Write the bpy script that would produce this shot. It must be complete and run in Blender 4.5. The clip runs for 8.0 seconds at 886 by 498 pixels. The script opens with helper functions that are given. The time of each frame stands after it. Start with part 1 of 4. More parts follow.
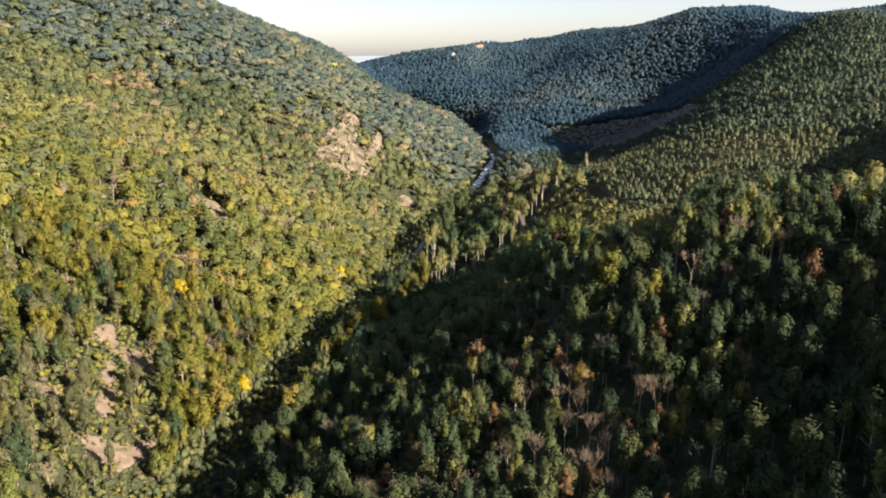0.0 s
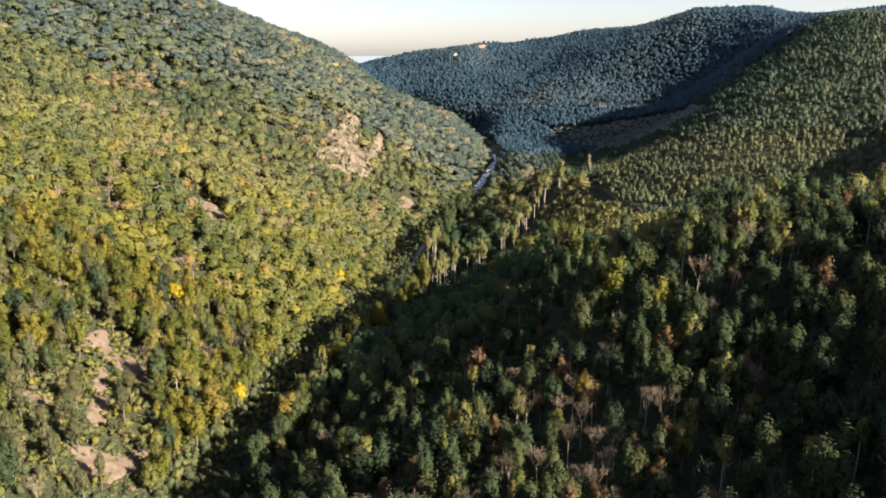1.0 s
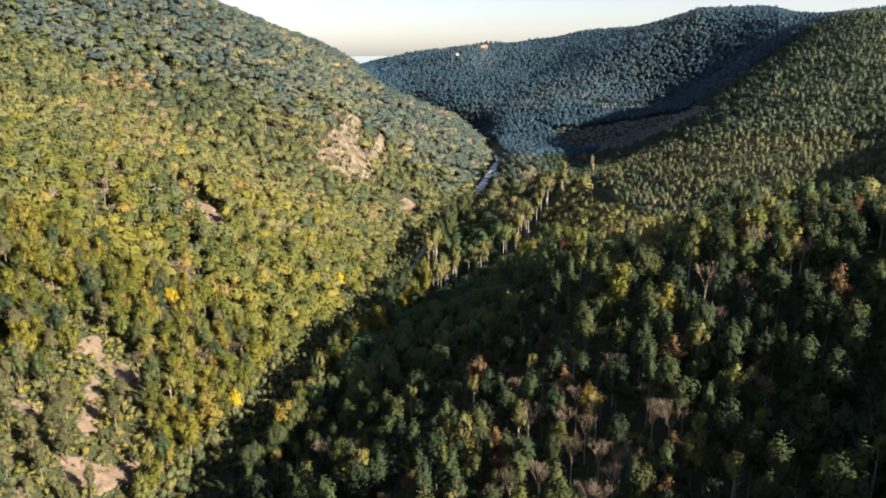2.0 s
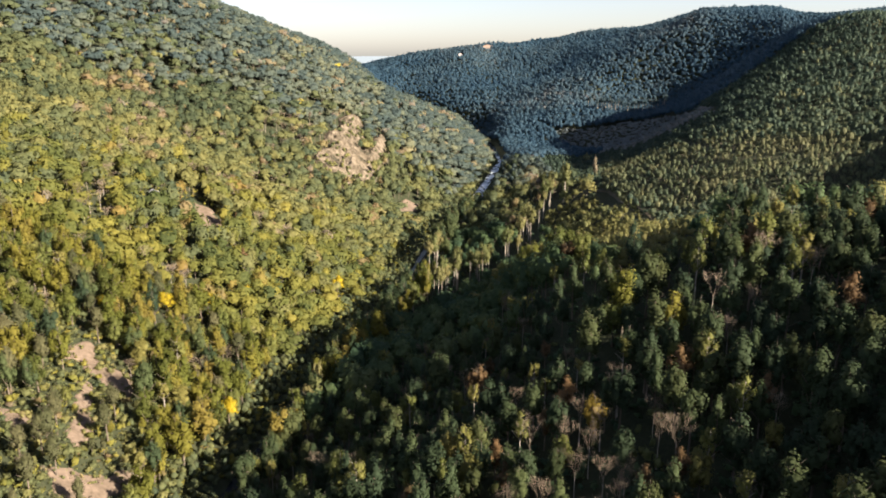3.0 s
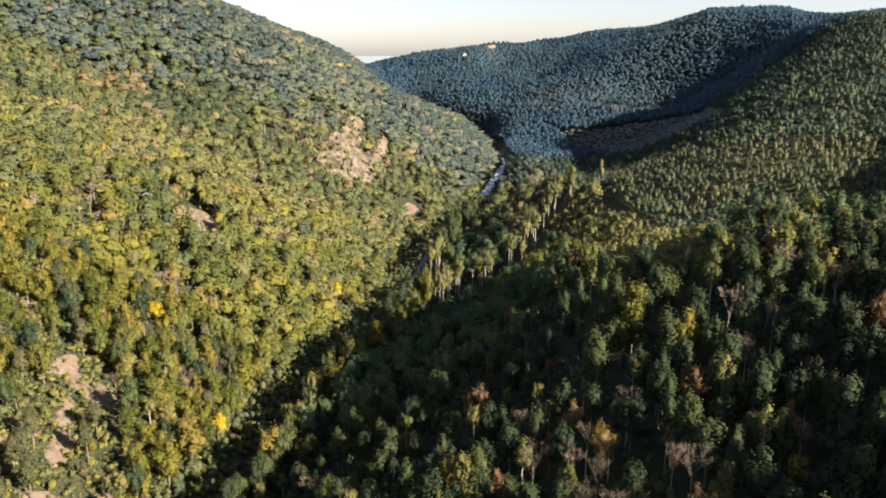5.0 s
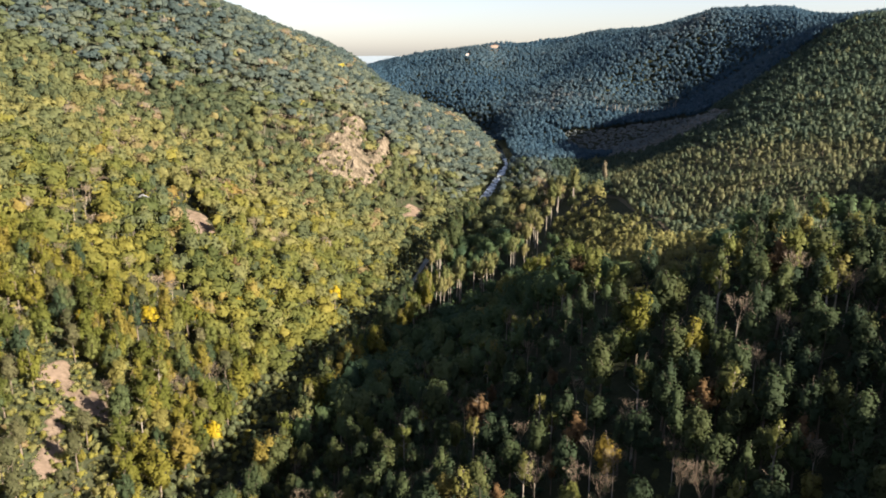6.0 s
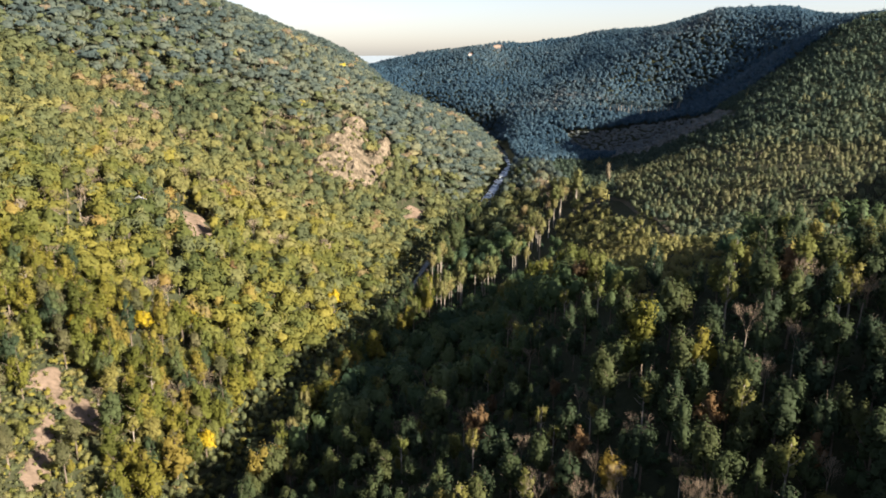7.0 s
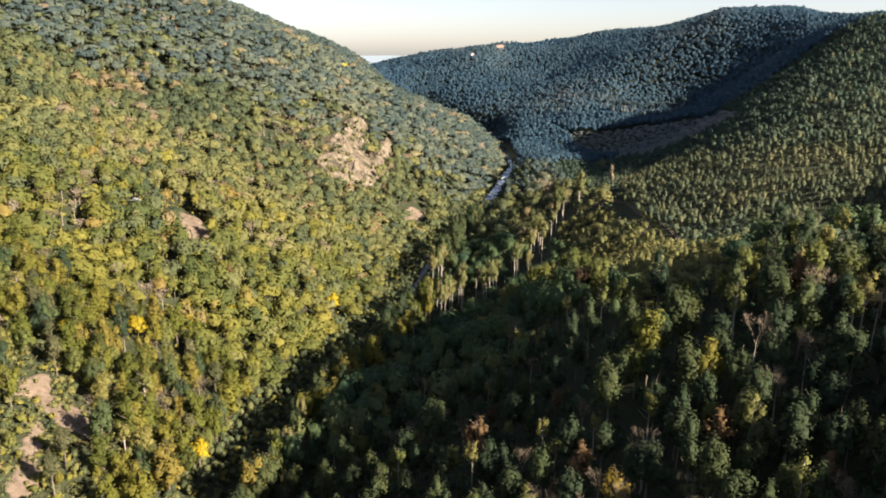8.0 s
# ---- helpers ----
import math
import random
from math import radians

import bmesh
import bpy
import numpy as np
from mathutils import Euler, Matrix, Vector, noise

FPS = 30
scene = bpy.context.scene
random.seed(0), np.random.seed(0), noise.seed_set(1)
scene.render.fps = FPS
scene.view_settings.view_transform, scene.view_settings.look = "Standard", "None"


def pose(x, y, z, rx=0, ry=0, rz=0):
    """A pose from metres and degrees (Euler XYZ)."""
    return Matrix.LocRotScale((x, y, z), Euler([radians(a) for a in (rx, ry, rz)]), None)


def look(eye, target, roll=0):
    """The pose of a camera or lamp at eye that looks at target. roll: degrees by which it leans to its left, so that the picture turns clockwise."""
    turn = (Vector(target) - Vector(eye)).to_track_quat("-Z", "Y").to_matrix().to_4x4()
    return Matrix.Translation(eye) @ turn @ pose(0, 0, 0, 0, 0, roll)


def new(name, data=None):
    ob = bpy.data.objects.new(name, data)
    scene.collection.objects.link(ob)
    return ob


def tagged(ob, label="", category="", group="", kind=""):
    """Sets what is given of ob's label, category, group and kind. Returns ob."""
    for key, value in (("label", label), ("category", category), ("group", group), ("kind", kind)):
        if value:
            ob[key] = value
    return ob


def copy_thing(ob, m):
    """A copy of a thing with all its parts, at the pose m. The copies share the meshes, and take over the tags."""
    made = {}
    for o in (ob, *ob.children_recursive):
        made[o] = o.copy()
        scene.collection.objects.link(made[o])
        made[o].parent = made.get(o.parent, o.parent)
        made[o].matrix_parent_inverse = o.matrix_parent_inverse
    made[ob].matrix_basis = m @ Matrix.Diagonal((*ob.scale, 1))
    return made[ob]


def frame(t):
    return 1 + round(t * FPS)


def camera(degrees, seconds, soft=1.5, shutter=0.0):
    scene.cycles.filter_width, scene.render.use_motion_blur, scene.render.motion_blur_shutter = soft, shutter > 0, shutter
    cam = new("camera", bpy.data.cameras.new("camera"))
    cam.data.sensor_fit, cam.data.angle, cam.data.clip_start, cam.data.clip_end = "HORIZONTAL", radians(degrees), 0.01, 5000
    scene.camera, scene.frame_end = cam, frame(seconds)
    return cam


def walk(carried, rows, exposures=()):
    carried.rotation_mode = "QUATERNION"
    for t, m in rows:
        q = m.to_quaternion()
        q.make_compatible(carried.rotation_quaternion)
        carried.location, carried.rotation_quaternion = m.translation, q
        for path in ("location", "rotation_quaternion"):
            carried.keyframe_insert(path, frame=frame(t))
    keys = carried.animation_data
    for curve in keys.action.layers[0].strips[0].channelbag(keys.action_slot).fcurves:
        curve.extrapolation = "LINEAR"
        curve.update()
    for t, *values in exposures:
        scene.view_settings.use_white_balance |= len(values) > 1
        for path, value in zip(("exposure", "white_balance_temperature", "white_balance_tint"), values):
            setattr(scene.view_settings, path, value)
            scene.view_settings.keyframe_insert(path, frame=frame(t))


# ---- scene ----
cam = camera(62.0, 8.0, soft=1.85)
# seconds, place in metres, turn in degrees
ROWS = [
    (0.0, 0.000, 0.000, 115.000, 75.200, -0.000, 0.000),
    (1.0, 0.679, 6.026, 115.066, 75.211, -0.022, 0.182),
    (2.0, 1.371, 12.037, 115.133, 75.218, -0.051, 0.371),
    (3.0, 2.076, 18.034, 115.199, 75.222, -0.089, 0.566),
    (4.0, 2.793, 24.016, 115.266, 75.223, -0.135, 0.767),
    (5.0, 3.522, 29.984, 115.332, 75.219, -0.190, 0.976),
    (6.0, 4.264, 35.937, 115.399, 75.212, -0.252, 1.191),
    (7.0, 5.018, 41.876, 115.465, 75.202, -0.322, 1.412),
    (8.0, 5.785, 47.800, 115.532, 75.188, -0.401, 1.640),
]
walk(cam, [(t, pose(x, y, z, rx, ry, rz)) for t, x, y, z, rx, ry, rz in ROWS], exposures=[(0.0, 2.31), (8.0, 2.31)])

# ---- world, sun ----
SUN_AZ, SUN_EL = -27.0, 26.4      # degrees: from +x towards +y, and above the horizon
world = bpy.data.worlds.new("sky")
scene.world = world
world.use_nodes = True
wn = world.node_tree
wn.nodes.clear()
sky = wn.nodes.new("ShaderNodeTexSky")
sky.sky_type = "NISHITA"
sky.sun_disc = False
sky.sun_elevation = radians(SUN_EL)
sky.sun_rotation = radians(90 - SUN_AZ)
sky.altitude, sky.air_density, sky.dust_density, sky.ozone_density = 250, 1.0, 1.0, 2.0
bg = wn.nodes.new("ShaderNodeBackground")
bg.inputs["Strength"].default_value = 0.041
wout = wn.nodes.new("ShaderNodeOutputWorld")
hazy = wn.nodes.new("ShaderNodeHueSaturation")
hazy.inputs["Saturation"].default_value = 0.75
wn.links.new(sky.outputs[0], hazy.inputs["Color"])
tint = wn.nodes.new("ShaderNodeMix")
tint.data_type, tint.blend_type = "RGBA", "MULTIPLY"
tint.inputs[0].default_value = 1.0
tint.inputs[7].default_value = (1.04, 0.98, 1.04, 1)
wn.links.new(hazy.outputs[0], tint.inputs[6])
wn.links.new(tint.outputs[2], bg.inputs[0])
wn.links.new(bg.outputs[0], wout.inputs[0])
sun_data = bpy.data.lights.new("sun", "SUN")
sun_data.energy, sun_data.angle, sun_data.color = 5.0, radians(1.0), (1.0, 0.88, 0.74)
sun = new("sun", sun_data)
a, e = radians(SUN_AZ), radians(SUN_EL)
sun.matrix_world = look((0, 0, 0), (-math.cos(a) * math.cos(e), -math.sin(a) * math.cos(e), -math.sin(e)))


# ---- materials ----
def material(name, rough=0.8, spec=0.2):
    m = bpy.data.materials.new(name)
    m.use_nodes = True
    b = m.node_tree.nodes["Principled BSDF"]
    b.inputs["Roughness"].default_value = rough
    b.inputs["Specular IOR Level"].default_value = spec
    return m, m.node_tree.nodes, m.node_tree.links, b


def ramp(nodes, stops):
    r = nodes.new("ShaderNodeValToRGB")
    els = r.color_ramp.elements
    while len(els) < len(stops):
        els.new(0.5)
    for el, (p, c) in zip(els, stops):
        el.position, el.color = p, (*c, 1)
    return r


def noise_at(nodes, links, scale, detail=4.0, rough=0.55):
    g = nodes.new("ShaderNodeNewGeometry")
    n = nodes.new("ShaderNodeTexNoise")
    n.inputs["Scale"].default_value, n.inputs["Detail"].default_value, n.inputs["Roughness"].default_value = scale, detail, rough
    links.new(g.outputs["Position"], n.inputs["Vector"])
    return n


def math_node(nodes, links, op, a, b=None, clamp=False):
    m = nodes.new("ShaderNodeMath")
    m.operation, m.use_clamp = op, clamp
    for k, v in enumerate((a, b)):
        if v is None:
            continue
        if isinstance(v, (int, float)):
            m.inputs[k].default_value = v
        else:
            links.new(v, m.inputs[k])
    return m.outputs[0]


def scaled_colour(nodes, links, colour, factor):
    m = nodes.new("ShaderNodeVectorMath")
    m.operation = "SCALE"
    links.new(colour, m.inputs[0])
    links.new(factor, m.inputs["Scale"])
    return m.outputs[0]


def foliage(name, stops, by_tree, glow=0.48):
    """Leaves: the hue goes by tree (tone attribute or the object's random), with leaf-scale and patch-scale variation."""
    m, n, l, b = material(name, 0.7, 0.14)
    if by_tree:
        at = n.new("ShaderNodeAttribute")
        at.attribute_name = "tone"
        tone = at.outputs["Fac"]
    else:
        tone = n.new("ShaderNodeObjectInfo").outputs["Random"]
    patch = noise_at(n, l, 0.22, 3).outputs["Fac"]
    leaf = noise_at(n, l, 0.8, 4, 0.65).outputs["Fac"]
    t = math_node(n, l, "ADD", tone, math_node(n, l, "MULTIPLY", math_node(n, l, "SUBTRACT", patch, 0.5), 0.1), True)
    r = ramp(n, stops)
    l.new(t, r.inputs[0])
    f = math_node(n, l, "ADD", math_node(n, l, "MULTIPLY", leaf, 1.3), 0.35)
    c = scaled_colour(n, l, r.outputs[0], f)
    l.new(c, b.inputs["Base Color"])
    bp = n.new("ShaderNodeBump")
    bp.inputs["Strength"].default_value, bp.inputs["Distance"].default_value = 0.8, 0.6
    l.new(noise_at(n, l, 1.1, 3, 0.6).outputs["Fac"], bp.inputs["Height"])
    l.new(bp.outputs[0], b.inputs["Normal"])
    tr = n.new("ShaderNodeBsdfTranslucent")
    l.new(c, tr.inputs["Color"])
    mix = n.new("ShaderNodeMixShader")
    mix.inputs[0].default_value = glow
    l.new(b.outputs[0], mix.inputs[1])
    l.new(tr.outputs[0], mix.inputs[2])
    l.new(mix.outputs[0], n["Material Output"].inputs[0])
    return m


GREENS = [(0.0, (0.052, 0.062, 0.0151)), (0.3, (0.092, 0.1, 0.0184)), (0.62, (0.138, 0.128, 0.0216)), (0.85, (0.155, 0.136, 0.0248)), (1.0, (0.168, 0.132, 0.0302))]
WOODS = [(0.0, (0.052, 0.07, 0.0388)), (0.25, (0.098, 0.11, 0.0479)), (0.5, (0.148, 0.144, 0.0513)), (0.68, (0.188, 0.176, 0.0616)), (0.8, (0.198, 0.165, 0.073)), (0.9, (0.185, 0.134, 0.0684)), (0.96, (0.15, 0.134, 0.103)), (1.0, (0.34, 0.27, 0.0342))]
# haze put into the hue: WARM near takes blue out, COOL far adds it
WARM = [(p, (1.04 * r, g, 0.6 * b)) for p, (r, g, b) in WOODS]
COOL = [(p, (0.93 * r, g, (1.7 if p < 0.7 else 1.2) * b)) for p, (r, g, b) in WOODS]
leaf_green = foliage("oak_leaves", GREENS, False)
# hornbeam and linden: shade of the right slope put into darker, bluer greens
leaf_dark = foliage("hornbeam_leaves", [(0.0, (0.0288, 0.046, 0.025)), (0.6, (0.048, 0.068, 0.03)), (1.0, (0.0768, 0.094, 0.035))], False)
leaf_linden = foliage("linden_leaves", [(0.0, (0.0266, 0.042, 0.0213)), (0.5, (0.04465, 0.062, 0.0263)), (1.0, (0.0741, 0.084, 0.03))], False)
leaf_pale = foliage("beech_leaves", [(0.0, (0.095, 0.112, 0.0297)), (0.5, (0.13, 0.135, 0.0378)), (1.0, (0.178, 0.156, 0.0459))], False)
# greyer than leaf_pale: haze over the beech row put into the colour
beech_leaf = foliage("tall_beech_leaves", [(0.0, (0.105, 0.118, 0.042)), (0.5, (0.135, 0.138, 0.052)), (1.0, (0.175, 0.155, 0.062))], False)
# far forest edge: blue haze put into the leaf colour
hazy_leaf = foliage("haze_blue_edge_leaves", [(0.0, (0.034, 0.064, 0.078)), (1.0, (0.06, 0.086, 0.09))], False)
leaf_yellow = foliage("yellow_leaves", [(0.0, (0.3, 0.235, 0.018)), (1.0, (0.38, 0.29, 0.02))], False)
leaf_gold = foliage("golden_leaves", [(0.0, (0.15, 0.12, 0.0234)), (1.0, (0.19, 0.14, 0.026))], False)
leaf_rust = foliage("russet_leaves", [(0.0, (0.1, 0.066, 0.034)), (1.0, (0.155, 0.094, 0.042))], False)
needle = foliage("pine_needles", [(0.0, (0.045, 0.048, 0.02)), (1.0, (0.08, 0.074, 0.034))], False, 0.2)
needle_dry = foliage("dry_spruce_needles", [(0.0, (0.12, 0.1, 0.065)), (1.0, (0.15, 0.12, 0.075))], False, 0.12)
woods_leaf = foliage("woods_leaves", WOODS, True)
warm_leaf = foliage("near_woods_leaves", WARM, True)
cool_leaf = foliage("haze_tint_woods_leaves", COOL, True)
# shaded slope: its blue-green shade is put into the leaf colour
shade_leaf = foliage("shade_tint_woods_leaves", [(0.0, (0.04, 0.072, 0.04)), (0.4, (0.08, 0.116, 0.048)), (0.7, (0.126, 0.138, 0.052)), (1.0, (0.18, 0.15, 0.05))], True)
# distant woods: blue haze put into the leaf colour
far_haze_leaf = foliage("haze_blue_far_leaves", [(0.0, (0.024, 0.054, 0.082)), (0.4, (0.036, 0.069, 0.093)), (0.75, (0.052, 0.08, 0.094)), (1.0, (0.08, 0.086, 0.088))], True, 0.4)
# young leaves: bluer greens carry the haze over the right hillside
young_leaf = foliage("young_leaves", [(0.0, (0.0354, 0.056, 0.04)), (0.45, (0.0624, 0.086, 0.0544)), (0.8, (0.108, 0.12, 0.0608)), (1.0, (0.158, 0.148, 0.0736))], True)


def rough_surface(name, stops, scale, bump, rough=0.95, big=0.03, strength=0.6):
    m, n, l, b = material(name, rough, 0.1)
    fine = noise_at(n, l, scale, 6, 0.65).outputs["Fac"]
    broad = noise_at(n, l, big, 3).outputs["Fac"]
    t = math_node(n, l, "ADD", math_node(n, l, "MULTIPLY", fine, 0.6), math_node(n, l, "MULTIPLY", broad, 0.4), True)
    r = ramp(n, stops)
    l.new(t, r.inputs[0])
    l.new(r.outputs[0], b.inputs["Base Color"])
    bp = n.new("ShaderNodeBump")
    bp.inputs["Strength"].default_value, bp.inputs["Distance"].default_value = strength, bump
    l.new(fine, bp.inputs["Height"])
    l.new(bp.outputs[0], b.inputs["Normal"])
    return m


soil = rough_surface("forest_floor", [(0.3, (0.016, 0.019, 0.01)), (0.5, (0.028, 0.032, 0.016)), (0.7, (0.044, 0.042, 0.022))], 0.8, 0.5)
earth = rough_surface("bare_earth", [(0.32, (0.05, 0.04, 0.026)), (0.48, (0.105, 0.078, 0.056)), (0.68, (0.165, 0.122, 0.09))], 0.5, 0.6, big=0.1)
rock_mat = rough_surface("weathered_rock", [(0.38, (0.03, 0.028, 0.018)), (0.48, (0.085, 0.068, 0.047)), (0.64, (0.165, 0.134, 0.096))], 0.25, 2.0, big=0.09, strength=0.9)
bark = rough_surface("bark", [(0.3, (0.07, 0.055, 0.04)), (0.7, (0.16, 0.13, 0.1))], 3.0, 0.05)
bark_pale = rough_surface("pale_bark", [(0.3, (0.17, 0.145, 0.115)), (0.7, (0.3, 0.265, 0.22))], 2.0, 0.04)
deadwood = rough_surface("dead_twigs", [(0.3, (0.11, 0.085, 0.06)), (0.7, (0.21, 0.165, 0.12))], 2.0, 0.04)


def water_surface(name, calm, shine):
    m, n, l, b = material(name, 0.2, shine)
    foam = noise_at(n, l, 0.22, 7, 0.72).outputs["Fac"]
    r = ramp(n, [(calm, (0.005, 0.007, 0.008)), (calm + 0.12, (0.5, 0.57, 0.63))])
    l.new(foam, r.inputs[0])
    l.new(r.outputs[0], b.inputs["Base Color"])
    rr = ramp(n, [(calm, (0.05, 0.05, 0.05)), (calm + 0.1, (0.7, 0.7, 0.7))])
    l.new(foam, rr.inputs[0])
    l.new(rr.outputs[0], b.inputs["Roughness"])
    bp = n.new("ShaderNodeBump")
    bp.inputs["Strength"].default_value, bp.inputs["Distance"].default_value = 0.5, 0.3
    l.new(noise_at(n, l, 0.9, 4).outputs["Fac"], bp.inputs["Height"])
    l.new(bp.outputs[0], b.inputs["Normal"])
    return m


calm_water = water_surface("river_water", 0.7, 0.03)
white_water = water_surface("white_water", 0.41, 0.4)

# ---- land form ----
# broad and fine control nets of the land's height, and the river's course
# the hill out of view on the right is raised to shade the near slope
BROAD = [
    [304, 192, 94, 34, 32, 82, 150, 220, 290],
    [327, 233, 133, 32, 8, 129, 185, 227, 275],
    [334, 264, 179, 60, 5, 142, 192, 225, 259],
    [316, 267, 212, 120, 30, 89, 169, 210, 231],
    [277, 230, 183, 120, 38, 58, 163, 185, 182],
    [225, 168, 108, 68, 59, 107, 232, 152, 122],
    [169, 115, 70, 77, 149, 156, 213, 120, 86],
    [120, 87, 67, 76, 90, 64, 75, 81, 77],
    [84, 71, 62, 58, 44, 20, 22, 48, 70],
    [54, 56, 55, 47, 30, 6, 0, 20, 54],
]

FINE = [
    [4, 20, 13, -47, -17, -47, 11, 59, 4, 9],
    [3, 8, -14, -49, -35, 29, -42, -35, 7, 44],
    [-4, 9, -11, -27, -75, -36, -40, -45, -8, 17],
    [-13, -12, -15, -43, -59, -25, -18, -35, -37, -36],
    [26, -19, -5, -24, -62, -48, -34, -6, -11, -25],
    [45, 25, 19, -4, -42, -51, -59, -9, 20, 23],
    [53, 53, 31, 4, -25, -42, -63, -44, 0, 62],
    [47, 43, 27, 5, -26, -62, -63, -46, -18, 41],
    [42, 41, 29, -2, -21, -59, -51, -53, -48, 2],
    [35, 48, 46, -26, -30, -22, -21, -58, -99, -73],
]

RIVER = [
    (-330, -1100, -29.7),
    (-200, -350, -19.2),
    (-110, -50, -15),
    (-80, 100, -12.9),
    (-66, 190, -11.6),
    (-60, 237, -11),
    (-56, 266, -10.6),
    (-48, 301, -10.1),
    (-38, 347, -9.4),
    (-25, 399, -8.7),
    (-14, 480, -7.6),
    (6, 576, -6.2),
    (27, 657, -5.1),
    (59, 854, -2.3),
    (57, 1000, -0.3),
    (30, 1150, 1.8),
    (-80, 1262, 3.6),
    (-250, 1335, 6.0),
    (-500, 1425, 9.6),
    (-900, 1500, 15.0),
    (-1800, 1800, 28.0),
]


FAR_CREST = ([-0.16, -0.12, -0.08, -0.05, -0.02, 0.0, 0.02, 0.05, 0.08, 0.11, 0.14, 0.17, 0.2, 0.23, 0.26, 0.29, 0.32, 0.35, 0.38, 0.42, 0.46, 0.52], [0, 0, 6, 9, 12, 13, 13, 8, 3, -1, 1, 3, 3, 2, 4, 8, 14, 10, 4, -5, -28, -62])


def spline(u, n, closed):
    if closed:
        u = np.clip(u, 0, n - 1 - 1e-9)
    k = np.floor(u).astype(int)
    f = u - k
    w = ((1 - f) ** 3 / 6, (3 * f ** 3 - 6 * f ** 2 + 4) / 6, (-3 * f ** 3 + 3 * f ** 2 + 3 * f + 1) / 6, f ** 3 / 6)
    out = []
    for i in range(4):
        j = k - 1 + i
        inside = np.ones_like(f) if closed else ((j >= 0) & (j < n)).astype(float)
        out.append((np.clip(j, 0, n - 1), w[i] * inside))
    return out


def net_height(net, u, v, closed):
    net = np.array(net, float)
    z = 0.0
    for i, a in spline(u, net.shape[1], closed):
        for j, b in spline(v, net.shape[0], closed):
            z = z + net[j, i] * a * b
    return z


def river_near(x, y):
    """Distance to the river's axis, and the water's height there."""
    best, level = np.full(x.shape, 1e9), np.zeros(x.shape)
    for p, q in zip(RIVER[:-1], RIVER[1:]):
        dx, dy = q[0] - p[0], q[1] - p[1]
        s = np.clip(((x - p[0]) * dx + (y - p[1]) * dy) / (dx * dx + dy * dy), 0, 1)
        d = np.hypot(x - p[0] - s * dx, y - p[1] - s * dy)
        near = d < best
        best, level = np.where(near, d, best), np.where(near, p[2] + s * (q[2] - p[2]), level)
    return best, level


def hashed(i, j, seed):
    h = (i * 374761393 + j * 668265263 + seed * 1442695041) & 0x7FFFFFFF
    h = ((h ^ (h >> 13)) * 1274126177) & 0x7FFFFFFF
    return ((h ^ (h >> 16)) & 0xFFFF) / 65535.0


def value_noise(x, y, size, seed=0, octaves=3):
    z, amp, total = 0.0, 1.0, 0.0
    for o in range(octaves):
        u, v = x / size, y / size
        i, j = np.floor(u).astype(np.int64), np.floor(v).astype(np.int64)
        f, g = u - i, v - j
        f, g = f * f * (3 - 2 * f), g * g * (3 - 2 * g)
        s = seed + 17 * o
        z = z + amp * ((hashed(i, j, s) * (1 - f) + hashed(i + 1, j, s) * f) * (1 - g) + (hashed(i, j + 1, s) * (1 - f) + hashed(i + 1, j + 1, s) * f) * g)
        total, amp, size = total + amp, amp * 0.5, size / 2
    return z / total


def land(x, y):
    x, y = np.atleast_1d(np.asarray(x, float)), np.atleast_1d(np.asarray(y, float))
    u = (np.arcsinh(x / 250) + 3.6) / 7.2 * 8
    v = (np.arcsinh((y - 1000) / 500) + 2.4) / 5.3 * 9
    z = net_height(BROAD, u, v, True) + net_height(FINE, (x + 320) / 80, (y - 140) / 110, False)
    d, level = river_near(x, y)
    w = np.exp(-(d / 26.0) ** 2)
    rough = (value_noise(x, y, 45, 3) - 0.5) * 7 * (1 - w)
    bed = -1.2 * np.exp(-(d / 6.0) ** 2)
    far = np.clip((y - 850) / 350, 0, 1) * np.clip(d / 90 - 0.3, 0, 1)
    rough = rough + far * ((value_noise(x, y, 300, 5, 2) - 0.5) * 34 + (value_noise(x, y, 90, 7, 2) - 0.5) * 16)
    rough = rough - 9 * np.exp(-(((x - 176) * 0.9 + (y - 350) * 0.44) / 34) ** 2 - (((y - 350) * 0.9 - (x - 176) * 0.44) / 13) ** 2)    # a hollow behind the near wood
    rough = rough + 4 * np.exp(-((x - 74) / 27) ** 2 - ((y - 350) / 80) ** 4) + 9 * np.exp(-((x - 38) / 22) ** 2 - ((y - 300) / 100) ** 4)    # the bushy knoll and its shoulder above the river
    rough = rough - 17 * np.exp(-((x - 250) / 85) ** 2 - ((y - 95) / 70) ** 2) - 8 * np.exp(-((x - 245) / 60) ** 2 - ((y - 172) / 32) ** 2)    # a saddle put into the unseen near hill to let sun onto the slopes
    # the far hill: its crest line, and its back falling away behind the crest
    bearing = x / np.maximum(y, 300)
    crest = np.interp(bearing, FAR_CREST[0], FAR_CREST[1]) * np.clip((y - 1080) / 200, 0, 1) ** 2
    crest = crest - np.where(bearing > -0.14, 0.3, 0.0) * np.maximum(y - np.interp(bearing, [0.28, 0.38], [1620, 1400]), 0)
    crest = crest - 48 * np.exp(-((y - 1240) / 150) ** 2) * np.clip((0.24 - bearing) / 0.24, 0, 1) * np.clip((bearing + 0.12) / 0.06, 0, 1) * np.clip((y - 1010) / 80, 0, 1)    # the foot of the far hill lies back from the river
    return z * (1 - w) + level * w + rough + bed + crest


def height(x, y):
    return float(land(x, y)[0])


